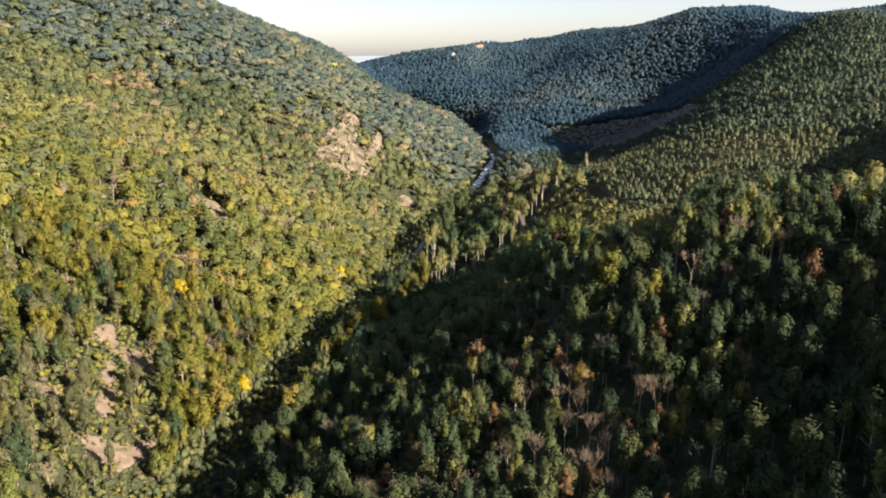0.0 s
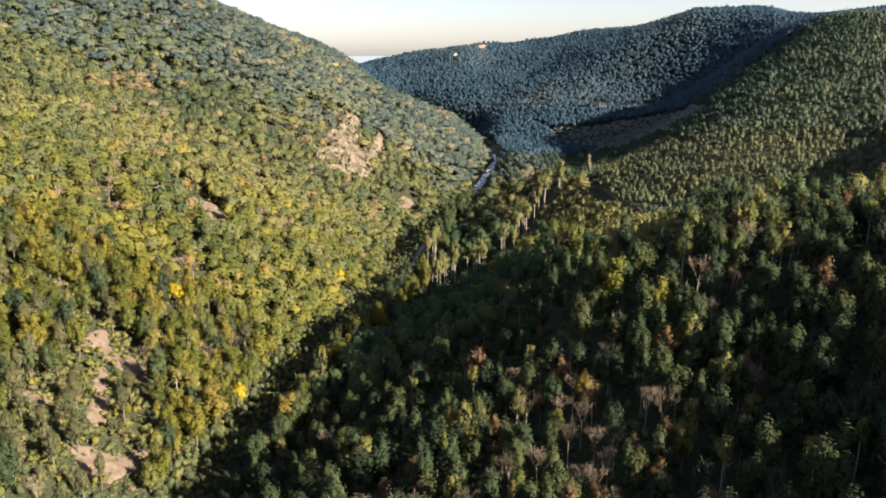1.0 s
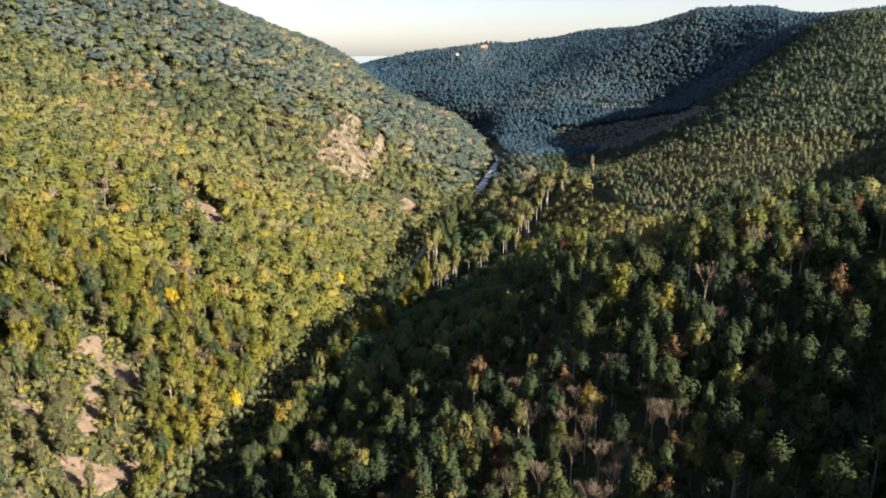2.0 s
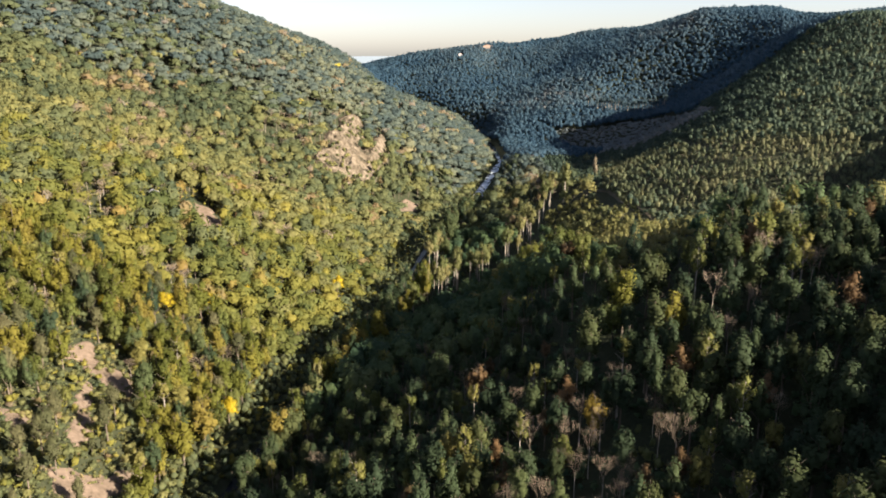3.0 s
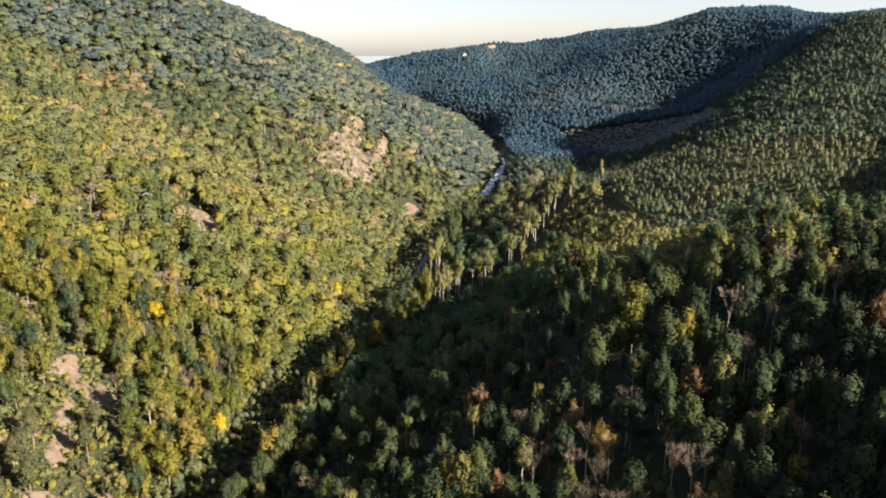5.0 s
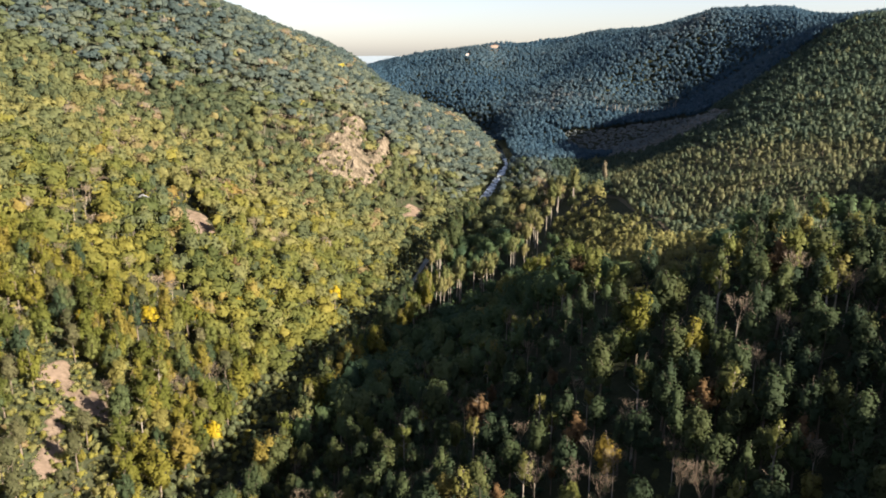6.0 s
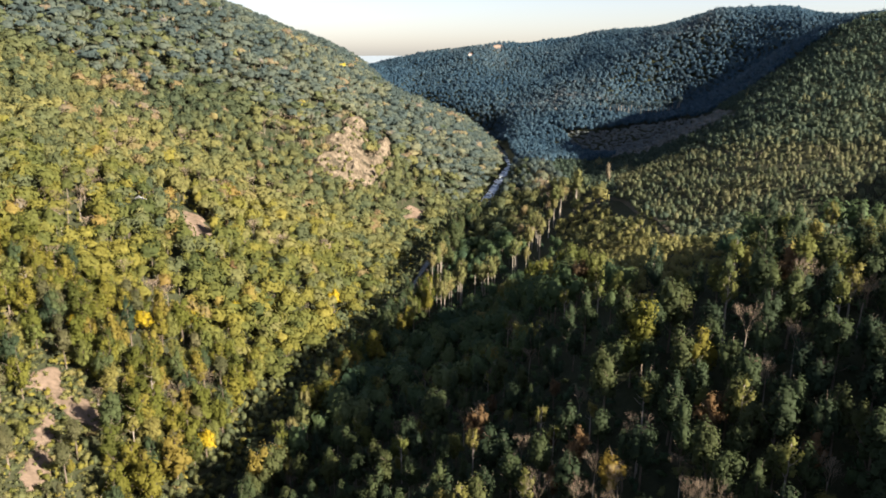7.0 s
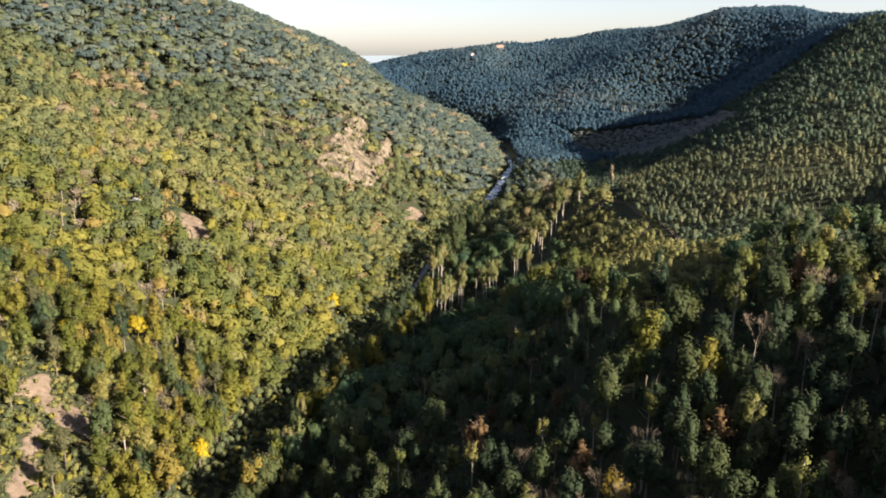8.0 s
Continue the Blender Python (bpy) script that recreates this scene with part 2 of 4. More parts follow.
def part(name, verts, faces, mat, parent=None, label="", smooth=False):
    me = bpy.data.meshes.new(name)
    me.from_pydata([tuple(v) for v in verts], [], [tuple(f) for f in faces])
    mats = mat if isinstance(mat, (list, tuple)) else [mat]
    for mt in mats:
        me.materials.append(mt)
    if smooth:
        me.shade_smooth()
    ob = new(name, me)
    ob.parent = parent
    if label:
        ob["label"] = label
    return ob


def sheet(name, xs, ys, zs, mat):
    """A grid of quads over rows ys and columns xs."""
    ny, nx = xs.shape
    co = np.stack([xs, ys, zs], -1).reshape(-1, 3)
    i = np.arange(ny * nx).reshape(ny, nx)
    q = np.stack([i[:-1, :-1], i[:-1, 1:], i[1:, 1:], i[1:, :-1]], -1).reshape(-1, 4)
    return mesh_from(name, co, q, [mat])


def mesh_from(name, co, quads, mats, tone=None, slots=None, smooth=False, tris=None, normals=None):
    """A mesh from arrays of places, four-sided faces and, if given, triangles after them."""
    me = bpy.data.meshes.new(name)
    n, k = quads.shape
    m = 0 if tris is None else len(tris)
    loops = quads.ravel() if not m else np.concatenate([quads.ravel(), tris.ravel()])
    starts = np.arange(0, n * k, k)
    if m:
        starts = np.concatenate([starts, n * k + np.arange(0, 3 * m, 3)])
    me.vertices.add(len(co))
    me.vertices.foreach_set("co", np.ascontiguousarray(co, np.float32).ravel())
    me.loops.add(len(loops))
    me.loops.foreach_set("vertex_index", np.ascontiguousarray(loops, np.int32))
    me.polygons.add(n + m)
    me.polygons.foreach_set("loop_start", np.ascontiguousarray(starts, np.int32))
    for mt in mats:
        me.materials.append(mt)
    if slots is not None:
        me.polygons.foreach_set("material_index", np.ascontiguousarray(np.concatenate([slots, np.zeros(m, int)]), np.int32))
    if tone is not None:
        at = me.attributes.new("tone", "FLOAT", "POINT")
        at.data.foreach_set("value", np.ascontiguousarray(tone, np.float32))
    me.polygons.foreach_set("use_smooth", np.concatenate([np.full(n, smooth), np.ones(m, bool)]))
    me.update(calc_edges=True)
    if normals is not None:    # leaf sprays take the light as their crown does
        me.shade_smooth()
        me.normals_split_custom_set_from_vertices(np.ascontiguousarray(normals, np.float32))
    return new(name, me)


# ground: one sheet, fine near the valley, coarse to the horizon
gu = np.sinh(np.linspace(-3.9, 3.9, 240)) * 180
gv = np.sinh(np.linspace(-2.6, 3.3, 270)) * 330 + 420
GX, GY = np.meshgrid(gu, gv)
ground = sheet("ground", GX, GY, land(GX.ravel(), GY.ravel()).reshape(GX.shape), soil)
ground.data.shade_smooth()
tagged(ground, "dark brown forest floor of a wooded river valley", "ground", kind="structure")


# river: ribbons of water in its bed, calm below and white in the rapids above
def river_ribbon(name, y0, y1, mat, wide):
    ys = np.arange(y0, y1 + 0.1, 5.0)
    pts = np.array(RIVER)
    more = np.arange(y0 - 15, y1 + 15.1, 5.0)
    xs = np.convolve(np.interp(more, pts[:, 1], pts[:, 0]), np.ones(7) / 7, "valid")
    half = wide * (0.3 + 1.25 * value_noise(ys, ys * 0, 26, 9)) * np.clip((y1 - ys) / 120, 0.35, 1)
    cols = np.linspace(-1, 1, 9)
    X = xs[:, None] + cols[None] * half[:, None]
    Y = np.repeat(ys[:, None], 9, 1)
    d, level = river_near(X.ravel(), Y.ravel())
    Z = level.reshape(X.shape) + 0.3 * (value_noise(X, Y, 3.0, 4) - 0.5) - 0.2
    ob = sheet(name, X, Y, Z, mat)
    ob.data.shade_smooth()
    return ob


tagged(river_ribbon("river", -400, 606, calm_water, 1.7), "dark calm river between wooded banks", "river", kind="structure")
tagged(river_ribbon("upper_river", 900, 1150, calm_water, 3.0), "dark upper river in a narrow valley", "river", kind="structure")
tagged(river_ribbon("rapids", 606, 900, white_water, 6.4), "white rapids of the river in its upper reach", "river", kind="structure")

# backdrop of far lands at the valley's end: haze painted as pale colour and glow
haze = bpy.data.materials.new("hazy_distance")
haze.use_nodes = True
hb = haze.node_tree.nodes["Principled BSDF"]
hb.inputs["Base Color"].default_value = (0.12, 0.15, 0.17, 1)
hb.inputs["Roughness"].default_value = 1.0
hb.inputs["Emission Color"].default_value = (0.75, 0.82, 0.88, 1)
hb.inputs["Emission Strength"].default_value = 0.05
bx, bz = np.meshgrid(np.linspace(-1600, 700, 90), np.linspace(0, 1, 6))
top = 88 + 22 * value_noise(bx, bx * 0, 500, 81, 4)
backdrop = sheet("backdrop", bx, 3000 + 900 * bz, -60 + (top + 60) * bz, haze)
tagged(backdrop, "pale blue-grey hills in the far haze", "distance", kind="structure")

# ---- woods ----
rng = np.random.default_rng(5)


def unit(n):
    v = rng.normal(size=(n, 3))
    return v / np.linalg.norm(v, axis=1, keepdims=True)


def dome(rings, low):
    """Ways out from a crown's middle, ring by ring from its top, and the triangles between them."""
    ways, faces = [(0, 0, 1.0)], []
    for k, n in enumerate(rings):
        a = math.pi * low * (k + 1) / len(rings)
        ways += [(math.cos(6.2832 * (i + 0.5 * (k % 2)) / n) * math.sin(a), math.sin(6.2832 * (i + 0.5 * (k % 2)) / n) * math.sin(a), math.cos(a)) for i in range(n)]
    n = rings[0]
    faces += [(0, 1 + i, 1 + (i + 1) % n) for i in range(n)]
    for k in range(len(rings) - 1):
        p, q = 1 + n * k, 1 + n * (k + 1)
        for i in range(n):
            j = (i + 1) % n
            faces += [(p + i, q + i, q + j), (p + i, q + j, p + j)] if k % 2 else [(p + i, q + i, p + j), (q + i, q + j, p + j)]
    return np.array(ways), np.array(faces)


LUMP = dome((5, 5), 0.62)          # a single lobe of leaf mass
CROWN = dome((7, 7, 7), 0.72)   # a whole crown
FAR_CROWN = dome((6, 6), 0.64)  # one of the farthest


def foliage_of(centres, radii, cards, lobes, size, cone=0.0, solid=0.7, core=False, lump=0.24, flat=np.array([0, 0, 0.25])):
    """Crowns: uneven domes of leaf mass in each crown's lobes (or one core), and small crooked leaf sprays over them.
    Returns places, four-sided sprays, triangles of the domes, the tree that each place belongs to, and its outward way."""
    n = len(centres)
    ld = unit(n * lobes).reshape(n, lobes, 3) * (rng.random((n, lobes, 1)) ** 0.4) * (0.9 - 0.75 * lump)
    if np.any(cone):
        up = (ld[..., 2:3] + 0.74) / 1.48
        ld[..., :2] *= 1 - np.reshape(cone, (-1, 1, 1)) * up
    lr = lump + 0.18 * rng.random((n, lobes, 1))
    pick = rng.integers(0, lobes, (n, cards))
    rows = np.arange(n)[:, None]
    d = unit(n * cards).reshape(n, cards, 3)
    d[..., 2] += 0.3
    d /= np.linalg.norm(d, axis=-1, keepdims=True)
    p = ld[rows, pick] + d * lr[rows, pick] * (0.8 + 0.42 * rng.random((n, cards, 1)) ** 1.5)
    nor = d + 0.6 * p + 0.45 * unit(n * cards).reshape(n, cards, 3)
    nor /= np.linalg.norm(nor, axis=-1, keepdims=True)
    pos = centres[:, None, :] + p * radii[:, None, :]
    side = np.cross(nor, unit(n * cards).reshape(n, cards, 3))
    side /= np.linalg.norm(side, axis=-1, keepdims=True) + 1e-6
    up = np.cross(nor, side)
    s = size * radii[:, None, :1] * (0.7 + 0.6 * rng.random((n, cards, 1)))
    out = np.empty((n, cards, 4, 3))
    for k, (u, v) in enumerate(((0, -1.1), (0.75, -0.1), (0, 1.5), (-0.75, 0.1))):    # a pointed spray
        out[:, :, k] = pos + s * (side * u * (0.8 + 0.5 * rng.random((n, cards, 1))) + up * v * (0.8 + 0.5 * rng.random((n, cards, 1))) + nor * 0.25 * (rng.random((n, cards, 1)) - 0.5))
    co = out.reshape(-1, 3)
    owner = np.repeat(np.arange(n), cards * 4)
    lay = 0.75 * d + 0.9 * p / (np.linalg.norm(p, axis=-1, keepdims=True) + 1e-6) + 0.45 * nor + flat
    lay = np.repeat((lay / np.linalg.norm(lay, axis=-1, keepdims=True)).reshape(-1, 3), 4, 0)
    quads = np.arange(len(co)).reshape(-1, 4)
    ways, faces = LUMP if not core else CROWN if cards > 24 else FAR_CROWN
    m = len(ways)
    spin = rng.random((n, 1 if core else lobes, 1)) * 6.283
    wx = ways[:, 0] * np.cos(spin) - ways[:, 1] * np.sin(spin)
    wy = ways[:, 0] * np.sin(spin) + ways[:, 1] * np.cos(spin)
    ways = np.stack([wx, wy, np.broadcast_to(ways[:, 2], wx.shape)], -1)
    if core:    # one skin over all the lobes
        along = np.einsum("nld,nmd->nlm", ld, ways[:, 0])
        inner = along ** 2 - np.sum(ld * ld, -1)[:, :, None] + lr ** 2
        reach = np.where(inner > 0, along + np.sqrt(np.maximum(inner, 0)), 0.35).max(1)
        skin = ways[:, 0] * (reach * (0.8 + 0.35 * rng.random(reach.shape)))[..., None] * solid
        lay2 = ways[:, 0] + 0.5 * skin
        groups = n
    else:       # a dented cap on each lobe
        skin = (ld[:, :, None, :] + ways * (0.8 + 0.35 * rng.random((n, lobes, m, 1))) * lr[:, :, None, :] * solid).reshape(n, lobes * m, 3)
        lay2 = ways.reshape(n, lobes * m, 3) + 0.7 * skin
        groups = n * lobes
    tris = (len(co) + m * np.arange(groups)[:, None, None] + faces[None]).reshape(-1, 3)
    co = np.concatenate([co, (centres[:, None, :] + skin * radii[:, None, :]).reshape(-1, 3)])
    lay2 = (lay2 + 0.7 * flat).reshape(-1, 3)
    lay = np.concatenate([lay, lay2 / (np.linalg.norm(lay2, axis=-1, keepdims=True) + 1e-6)])
    owner = np.concatenate([owner, np.repeat(np.arange(n), groups // n * m)])
    return co, quads, tris, owner, lay


def woods(name, x, y, tall, wide, tone, cards, size, label, leafmat=None, barkmat=None, lobes=6, squat=0.62, cone=0.0, trunks=True, lift=None, lump=0.4, flat=0.3, solid=0.74):
    """Many trees as one mesh: crowns of leaf mass and sprays, and three-sided trunks."""
    n = len(x)
    z = land(x, y) + (0 if lift is None else lift)
    rad = np.stack([wide / 2, wide / 2, tall * squat / 2], -1)
    cen = np.stack([x, y, z + tall - rad[:, 2]], -1)
    lean = np.stack([land(x - 5, y) - land(x + 5, y), land(x, y - 5) - land(x, y + 5), np.full(n, 10.0)], -1)    # the slope's own normal
    lean = flat * lean / np.linalg.norm(lean, axis=1, keepdims=True)
    co, quads, tris, owner, lay = foliage_of(cen, rad, cards, lobes, size, cone, solid, True, lump, lean[:, None, :])
    tn = tone[owner] + 0.02 * rng.normal(size=len(owner))
    slots = np.zeros(len(quads), int)
    if trunks:
        ang = np.array([0.3, 2.4, 4.5])
        r = 0.012 * tall + 0.06
        ring = np.stack([np.cos(ang), np.sin(ang), ang * 0], -1)
        low = np.stack([x, y, z - 0.6], -1)[:, None] + ring[None] * r[:, None, None]
        top = cen[:, None] + ring[None] * (r * 0.35)[:, None, None]
        tv = np.concatenate([low, top], 1).reshape(-1, 3)
        base = len(co) + 6 * np.arange(n)[:, None]
        tq = np.concatenate([base + np.array(f)[None] for f in ((0, 1, 4, 3), (1, 2, 5, 4), (2, 0, 3, 5))], 1).reshape(-1, 4)
        co, quads = np.concatenate([co, tv]), np.concatenate([quads, tq])
        tn = np.concatenate([tn, np.zeros(len(tv))])
        lay = np.concatenate([lay, np.tile(ring, (2 * n, 1))])
        slots = np.concatenate([slots, np.ones(len(tq), int)])
    ob = mesh_from(name, co, quads, [leafmat or woods_leaf, barkmat or bark], tn, slots, tris=tris, normals=lay)
    return tagged(ob, label, "trees", kind="stuff")


def turned_away(x, y):
    """Far slopes that fall away from the valley's head, behind their own crests."""
    dx, dy, h = land(x - 12, y) - land(x + 12, y), land(x, y - 12) - land(x, y + 12), 24.0
    return (y > 600) & (dx * -x + dy * (20 - y) + h * (118 - land(x, y) - 14) < -0.08 * h * np.hypot(x, y - 20))


def scatter(x0, x1, y0, y1, step, seed):
    r = np.random.default_rng(seed)
    gx, gy = np.meshgrid(np.arange(x0, x1, step), np.arange(y0, y1, step))
    gx = gx + (np.arange(gx.shape[0])[:, None] % 2) * step / 2
    x = gx.ravel() + r.uniform(-0.55, 0.55, gx.size) * step
    y = gy.ravel() + r.uniform(-0.55, 0.55, gx.size) * step
    return x, y


def inside(x, y, poly):
    """Which points lie in a polygon of the plan."""
    r = np.zeros(x.shape, bool)
    for (ax, ay), (bx, by) in zip(poly, poly[1:] + poly[:1]):
        c = ((ay > y) != (by > y)) & (x < (bx - ax) * (y - ay) / (by - ay + 1e-12) + ax)
        r ^= c
    return r


PLANTATION = [(101, 480), (112, 560), (124, 640), (154, 585), (186, 470), (240, 402), (275, 380), (230, 320), (193, 316), (148, 349), (121, 373), (106, 385), (103, 430)]
BUSHES = [(62, 480), (84, 478), (97, 440), (100, 400), (92, 340), (94, 262), (80, 246), (60, 246), (50, 270), (36, 300), (33, 345), (40, 385), (58, 400), (58, 445)]
FELLED = [(144, 880), (182, 755), (195, 640), (217, 620), (250, 760), (260, 900), (235, 985), (140, 1020)]
ROCKFACE = [(-93, 664), (-87, 687), (-77, 684), (-74, 661), (-69, 641), (-73, 618), (-64, 620), (-64, 678), (-52, 673), (-54, 639), (-59, 606), (-57, 580), (-60, 553), (-64, 559), (-72, 546), (-81, 547), (-90, 546), (-97, 552), (-101, 566), (-94, 580), (-98, 619), (-91, 629)]
SCARS = [
    [(-125, 247), (-121, 252), (-117, 246), (-112, 245), (-105, 247), (-103, 237), (-107, 237), (-113, 240), (-119, 243), (-123, 242)],
    [(-114, 232), (-112, 233), (-109, 221), (-103, 213), (-104, 205), (-107, 210), (-109, 219)],
    [(-103, 191), (-101, 196), (-98, 196), (-93, 200), (-90, 205), (-89, 199), (-93, 189), (-96, 188), (-99, 186)],
    [(-121, 204), (-118, 207), (-114, 205), (-117, 200)],
    [(-136, 408), (-129, 410), (-121, 400), (-117, 386), (-124, 383), (-131, 394)],
    [(-39, 546), (-36, 569), (-32, 579), (-23, 581), (-27, 566)],
]
TRACK = [(88, 502), (98, 497), (101, 470), (101, 440), (104, 400), (103, 375), (95, 335)]

LANES = [    # open strips between the blocks of young trees
    ([(89, 531), (94, 479), (94, 429), (95, 394), (99, 376), (94, 336)], 3.4),
    ([(174, 602), (163, 482), (174, 441), (188, 417), (212, 385), (260, 340)], 2.6),
    ([(140, 484), (148, 446), (160, 435), (178, 420)], 3.0),
    ([(158, 377), (164, 360), (174, 351), (186, 345), (205, 335)], 2.6),
    ([(103, 351), (98, 318)], 2.4),
]


def off_line(x, y, line):
    """Distance from a line of the plan."""
    d = np.full(x.shape, 1e9)
    for (ax, ay), (bx, by) in zip(line[:-1], line[1:]):
        dx, dy = bx - ax, by - ay
        f = np.clip(((x - ax) * dx + (y - ay) * dy) / (dx * dx + dy * dy), 0, 1)
        d = np.minimum(d, np.hypot(x - ax - f * dx, y - ay - f * dy))
    return d


def edge_in(x, y, poly):
    """How deep a place lies inside a polygon, in metres; minus outside."""
    d = np.full(x.shape, 1e9)
    for (ax, ay), (bx, by) in zip(poly, poly[1:] + poly[:1]):
        dx, dy = bx - ax, by - ay
        s = np.clip(((x - ax) * dx + (y - ay) * dy) / (dx * dx + dy * dy), 0, 1)
        d = np.minimum(d, np.hypot(x - ax - s * dx, y - ay - s * dy))
    return np.where(inside(x, y, poly), d, -d)


def y_of(poly):
    return poly[0][1]


def open_ground(x, y, margin=1.6):
    """Places without tall trees: water, bare slopes, the rock, the young plantation and the felled slope."""
    d, _ = river_near(x, y)
    r = (d < np.where(y > 590, 8.5, 5.0)) | ((d < 14.5) & (margin > 1) & (y < 600) & (x < np.interp(y, [p[1] for p in RIVER], [p[0] for p in RIVER]))) | inside(x, y, ROCKFACE) | inside(x, y, PLANTATION) | inside(x, y, BUSHES) | inside(x, y, FELLED)
    r |= (np.hypot(x - 92, y - 503) < 13) & (margin > 1)
    r |= (np.hypot(x - 75, y - 1540) < 13) | (np.hypot(x - 74, y - 1520) < 10) | (np.hypot(x - 21, y - 1456) < 9) | (np.hypot(x - 20, y - 1442) < 6)
    east = x - np.interp(y, [p[1] for p in RIVER], [p[0] for p in RIVER])
    r |= (y > 612) & (y < 770) & (east > 0) & (east < 13) & (margin > 1)
    for s in SCARS:
        r |= edge_in(x, y, s) > (-2.2 * margin if y_of(s) < 260 else -2.0 * margin)
        if margin > 1:
            for k in (4, 8, 12, 16) if y_of(s) < 260 else (4, 8, 12, 16, 20, 24):    # no tall trees just below a slip
                r |= inside(x - 0.35 * k, y + 0.94 * k, s)
    for line, wide in LANES:
        r |= off_line(x, y, line) < wide
    if margin > 1:
        for k in (0, 7, 14):
            r |= np.hypot(x - 0.35 * k + 149, y + 0.94 * k - 388) < 5.0
    return r


def in_valley(x, y):
    return (np.abs(x - 10) < 0.63 * y + 60) & ((y < 790) | (x > -310)) & (y < 1840) & ((y < 1300) | (x < 640))


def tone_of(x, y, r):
    """Autumn runs in patches: yellow-green low on the sunny side, dark on its upper slope; the shaded side's shade is
    put into its tone.
    """
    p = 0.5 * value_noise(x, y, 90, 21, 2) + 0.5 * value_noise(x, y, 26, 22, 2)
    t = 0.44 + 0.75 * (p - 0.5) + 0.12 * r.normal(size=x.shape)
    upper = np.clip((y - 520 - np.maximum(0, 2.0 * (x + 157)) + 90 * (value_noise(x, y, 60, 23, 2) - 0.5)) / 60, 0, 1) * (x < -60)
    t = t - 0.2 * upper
    # a lower tone paints the shade right of the river
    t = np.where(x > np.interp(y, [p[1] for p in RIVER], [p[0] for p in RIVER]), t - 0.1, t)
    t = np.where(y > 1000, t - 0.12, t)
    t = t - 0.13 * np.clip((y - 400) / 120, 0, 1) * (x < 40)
    # slope by the rapids: shade and haze put into a lower tone
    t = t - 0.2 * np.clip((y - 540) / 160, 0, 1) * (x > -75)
    odd = r.random(x.shape)
    t = np.where(odd < 0.12, t - 0.25, t)                      # single dark green trees
    t = np.clip(t, 0.02, 0.7)
    dry = value_noise(x, y, 24, 91, 2) - 0.1 * (y > 600)      # turning trees stand in loose groups
    t = np.where((dry > 0.7) & (odd > 0.4), 0.76 + 0.2 * (odd - 0.4) / 0.6, t)
    t = np.where(odd > 0.975, 0.76 + 0.2 * r.random(x.shape), t)
    t = np.where(odd > 0.9993, 0.99, t)
    return t



def bank(y):
    """The river's axis: x at a given y."""
    return np.interp(y, [p[1] for p in RIVER], [p[0] for p in RIVER])


# ---- single trees ----
def tube(path, radii, sides=5):
    """A tapered stem along a path: places and faces."""
    verts, faces = [], []
    for k, (p, r) in enumerate(zip(path, radii)):
        p = Vector(p)
        q = Vector(path[min(k + 1, len(path) - 1)]) - Vector(path[max(k - 1, 0)])
        u = q.orthogonal().normalized()
        v = q.normalized().cross(u)
        for i in range(sides):
            a = 2 * math.pi * i / sides
            verts.append(p + r * (math.cos(a) * u + math.sin(a) * v))
        if k:
            for i in range(sides):
                j = (i + 1) % sides
                faces.append((sides * (k - 1) + i, sides * (k - 1) + j, sides * k + j, sides * k + i))
    return verts, faces


def joined(pieces):
    verts, faces = [], []
    for v, f in pieces:
        faces += [tuple(i + len(verts) for i in face) for face in f]
        verts += v
    return verts, faces


def stem(r, tall, lean, limbs, start, spread, thick, twigs=0):
    """A trunk with rising limbs, and twigs on the limbs."""
    top = Vector((lean * (r.random() - 0.5), lean * (r.random() - 0.5), tall))
    path = [Vector((0, 0, -0.8)), Vector((0, 0, 0.4)), top * 0.45 + Vector((0.3 * (r.random() - 0.5), 0.3 * (r.random() - 0.5), 0)), top * 0.75, top]
    out = [tube(path, [thick * 1.3, thick, thick * 0.7, thick * 0.42, thick * 0.1])]
    for k in range(limbs):
        f = start + (0.95 - start) * (k + r.random()) / limbs
        base = top * f
        ang = 2.4 * k + r.random()
        length = spread * (1.15 - 0.75 * f) * (0.8 + 0.4 * r.random()) + 0.4
        tip = base + Vector((math.cos(ang) * length, math.sin(ang) * length, length * (0.9 + 0.8 * r.random())))
        mid = base.lerp(tip, 0.5) + Vector((0, 0, -0.12 * length))
        w = thick * (0.55 - 0.4 * f) + 0.02
        out.append(tube([base, mid, tip], [w, w * 0.6, w * 0.2], 4 if not twigs else 3))
        for j in range(twigs):
            g = 0.3 + 0.7 * (j + r.random()) / twigs
            b2 = base.lerp(tip, g) + Vector((0, 0, -0.12 * length * (1 - abs(2 * g - 1))))
            a2 = ang + r.uniform(-1.4, 1.4)
            l2 = length * r.uniform(0.25, 0.5)
            t2 = b2 + Vector((math.cos(a2) * l2, math.sin(a2) * l2, l2 * r.uniform(0.5, 1.4)))
            out.append(tube([b2, t2], [w * 0.45, 0.015], 3))
            for _ in range(2):
                g3 = r.uniform(0.3, 0.95)
                b3 = b2.lerp(t2, g3)
                a3 = a2 + r.uniform(-1.3, 1.3)
                l3 = l2 * r.uniform(0.3, 0.6)
                out.append(tube([b3, b3 + Vector((math.cos(a3) * l3, math.sin(a3) * l3, l3 * r.uniform(0.3, 1.2)))], [w * 0.25, 0.012], 3))
    return joined(out)


def crown_mesh(name, parent, centre, rad, cards, lobes, size, mat, cone=0.0):
    co, quads, tris, _, lay = foliage_of(np.array([centre], float), np.array([rad], float), cards, lobes, size, cone, 0.6, flat=np.array([0, 0, 0.55]))
    ob = mesh_from(name, co, quads, [mat], tris=tris, normals=lay)
    ob.parent = parent
    return ob


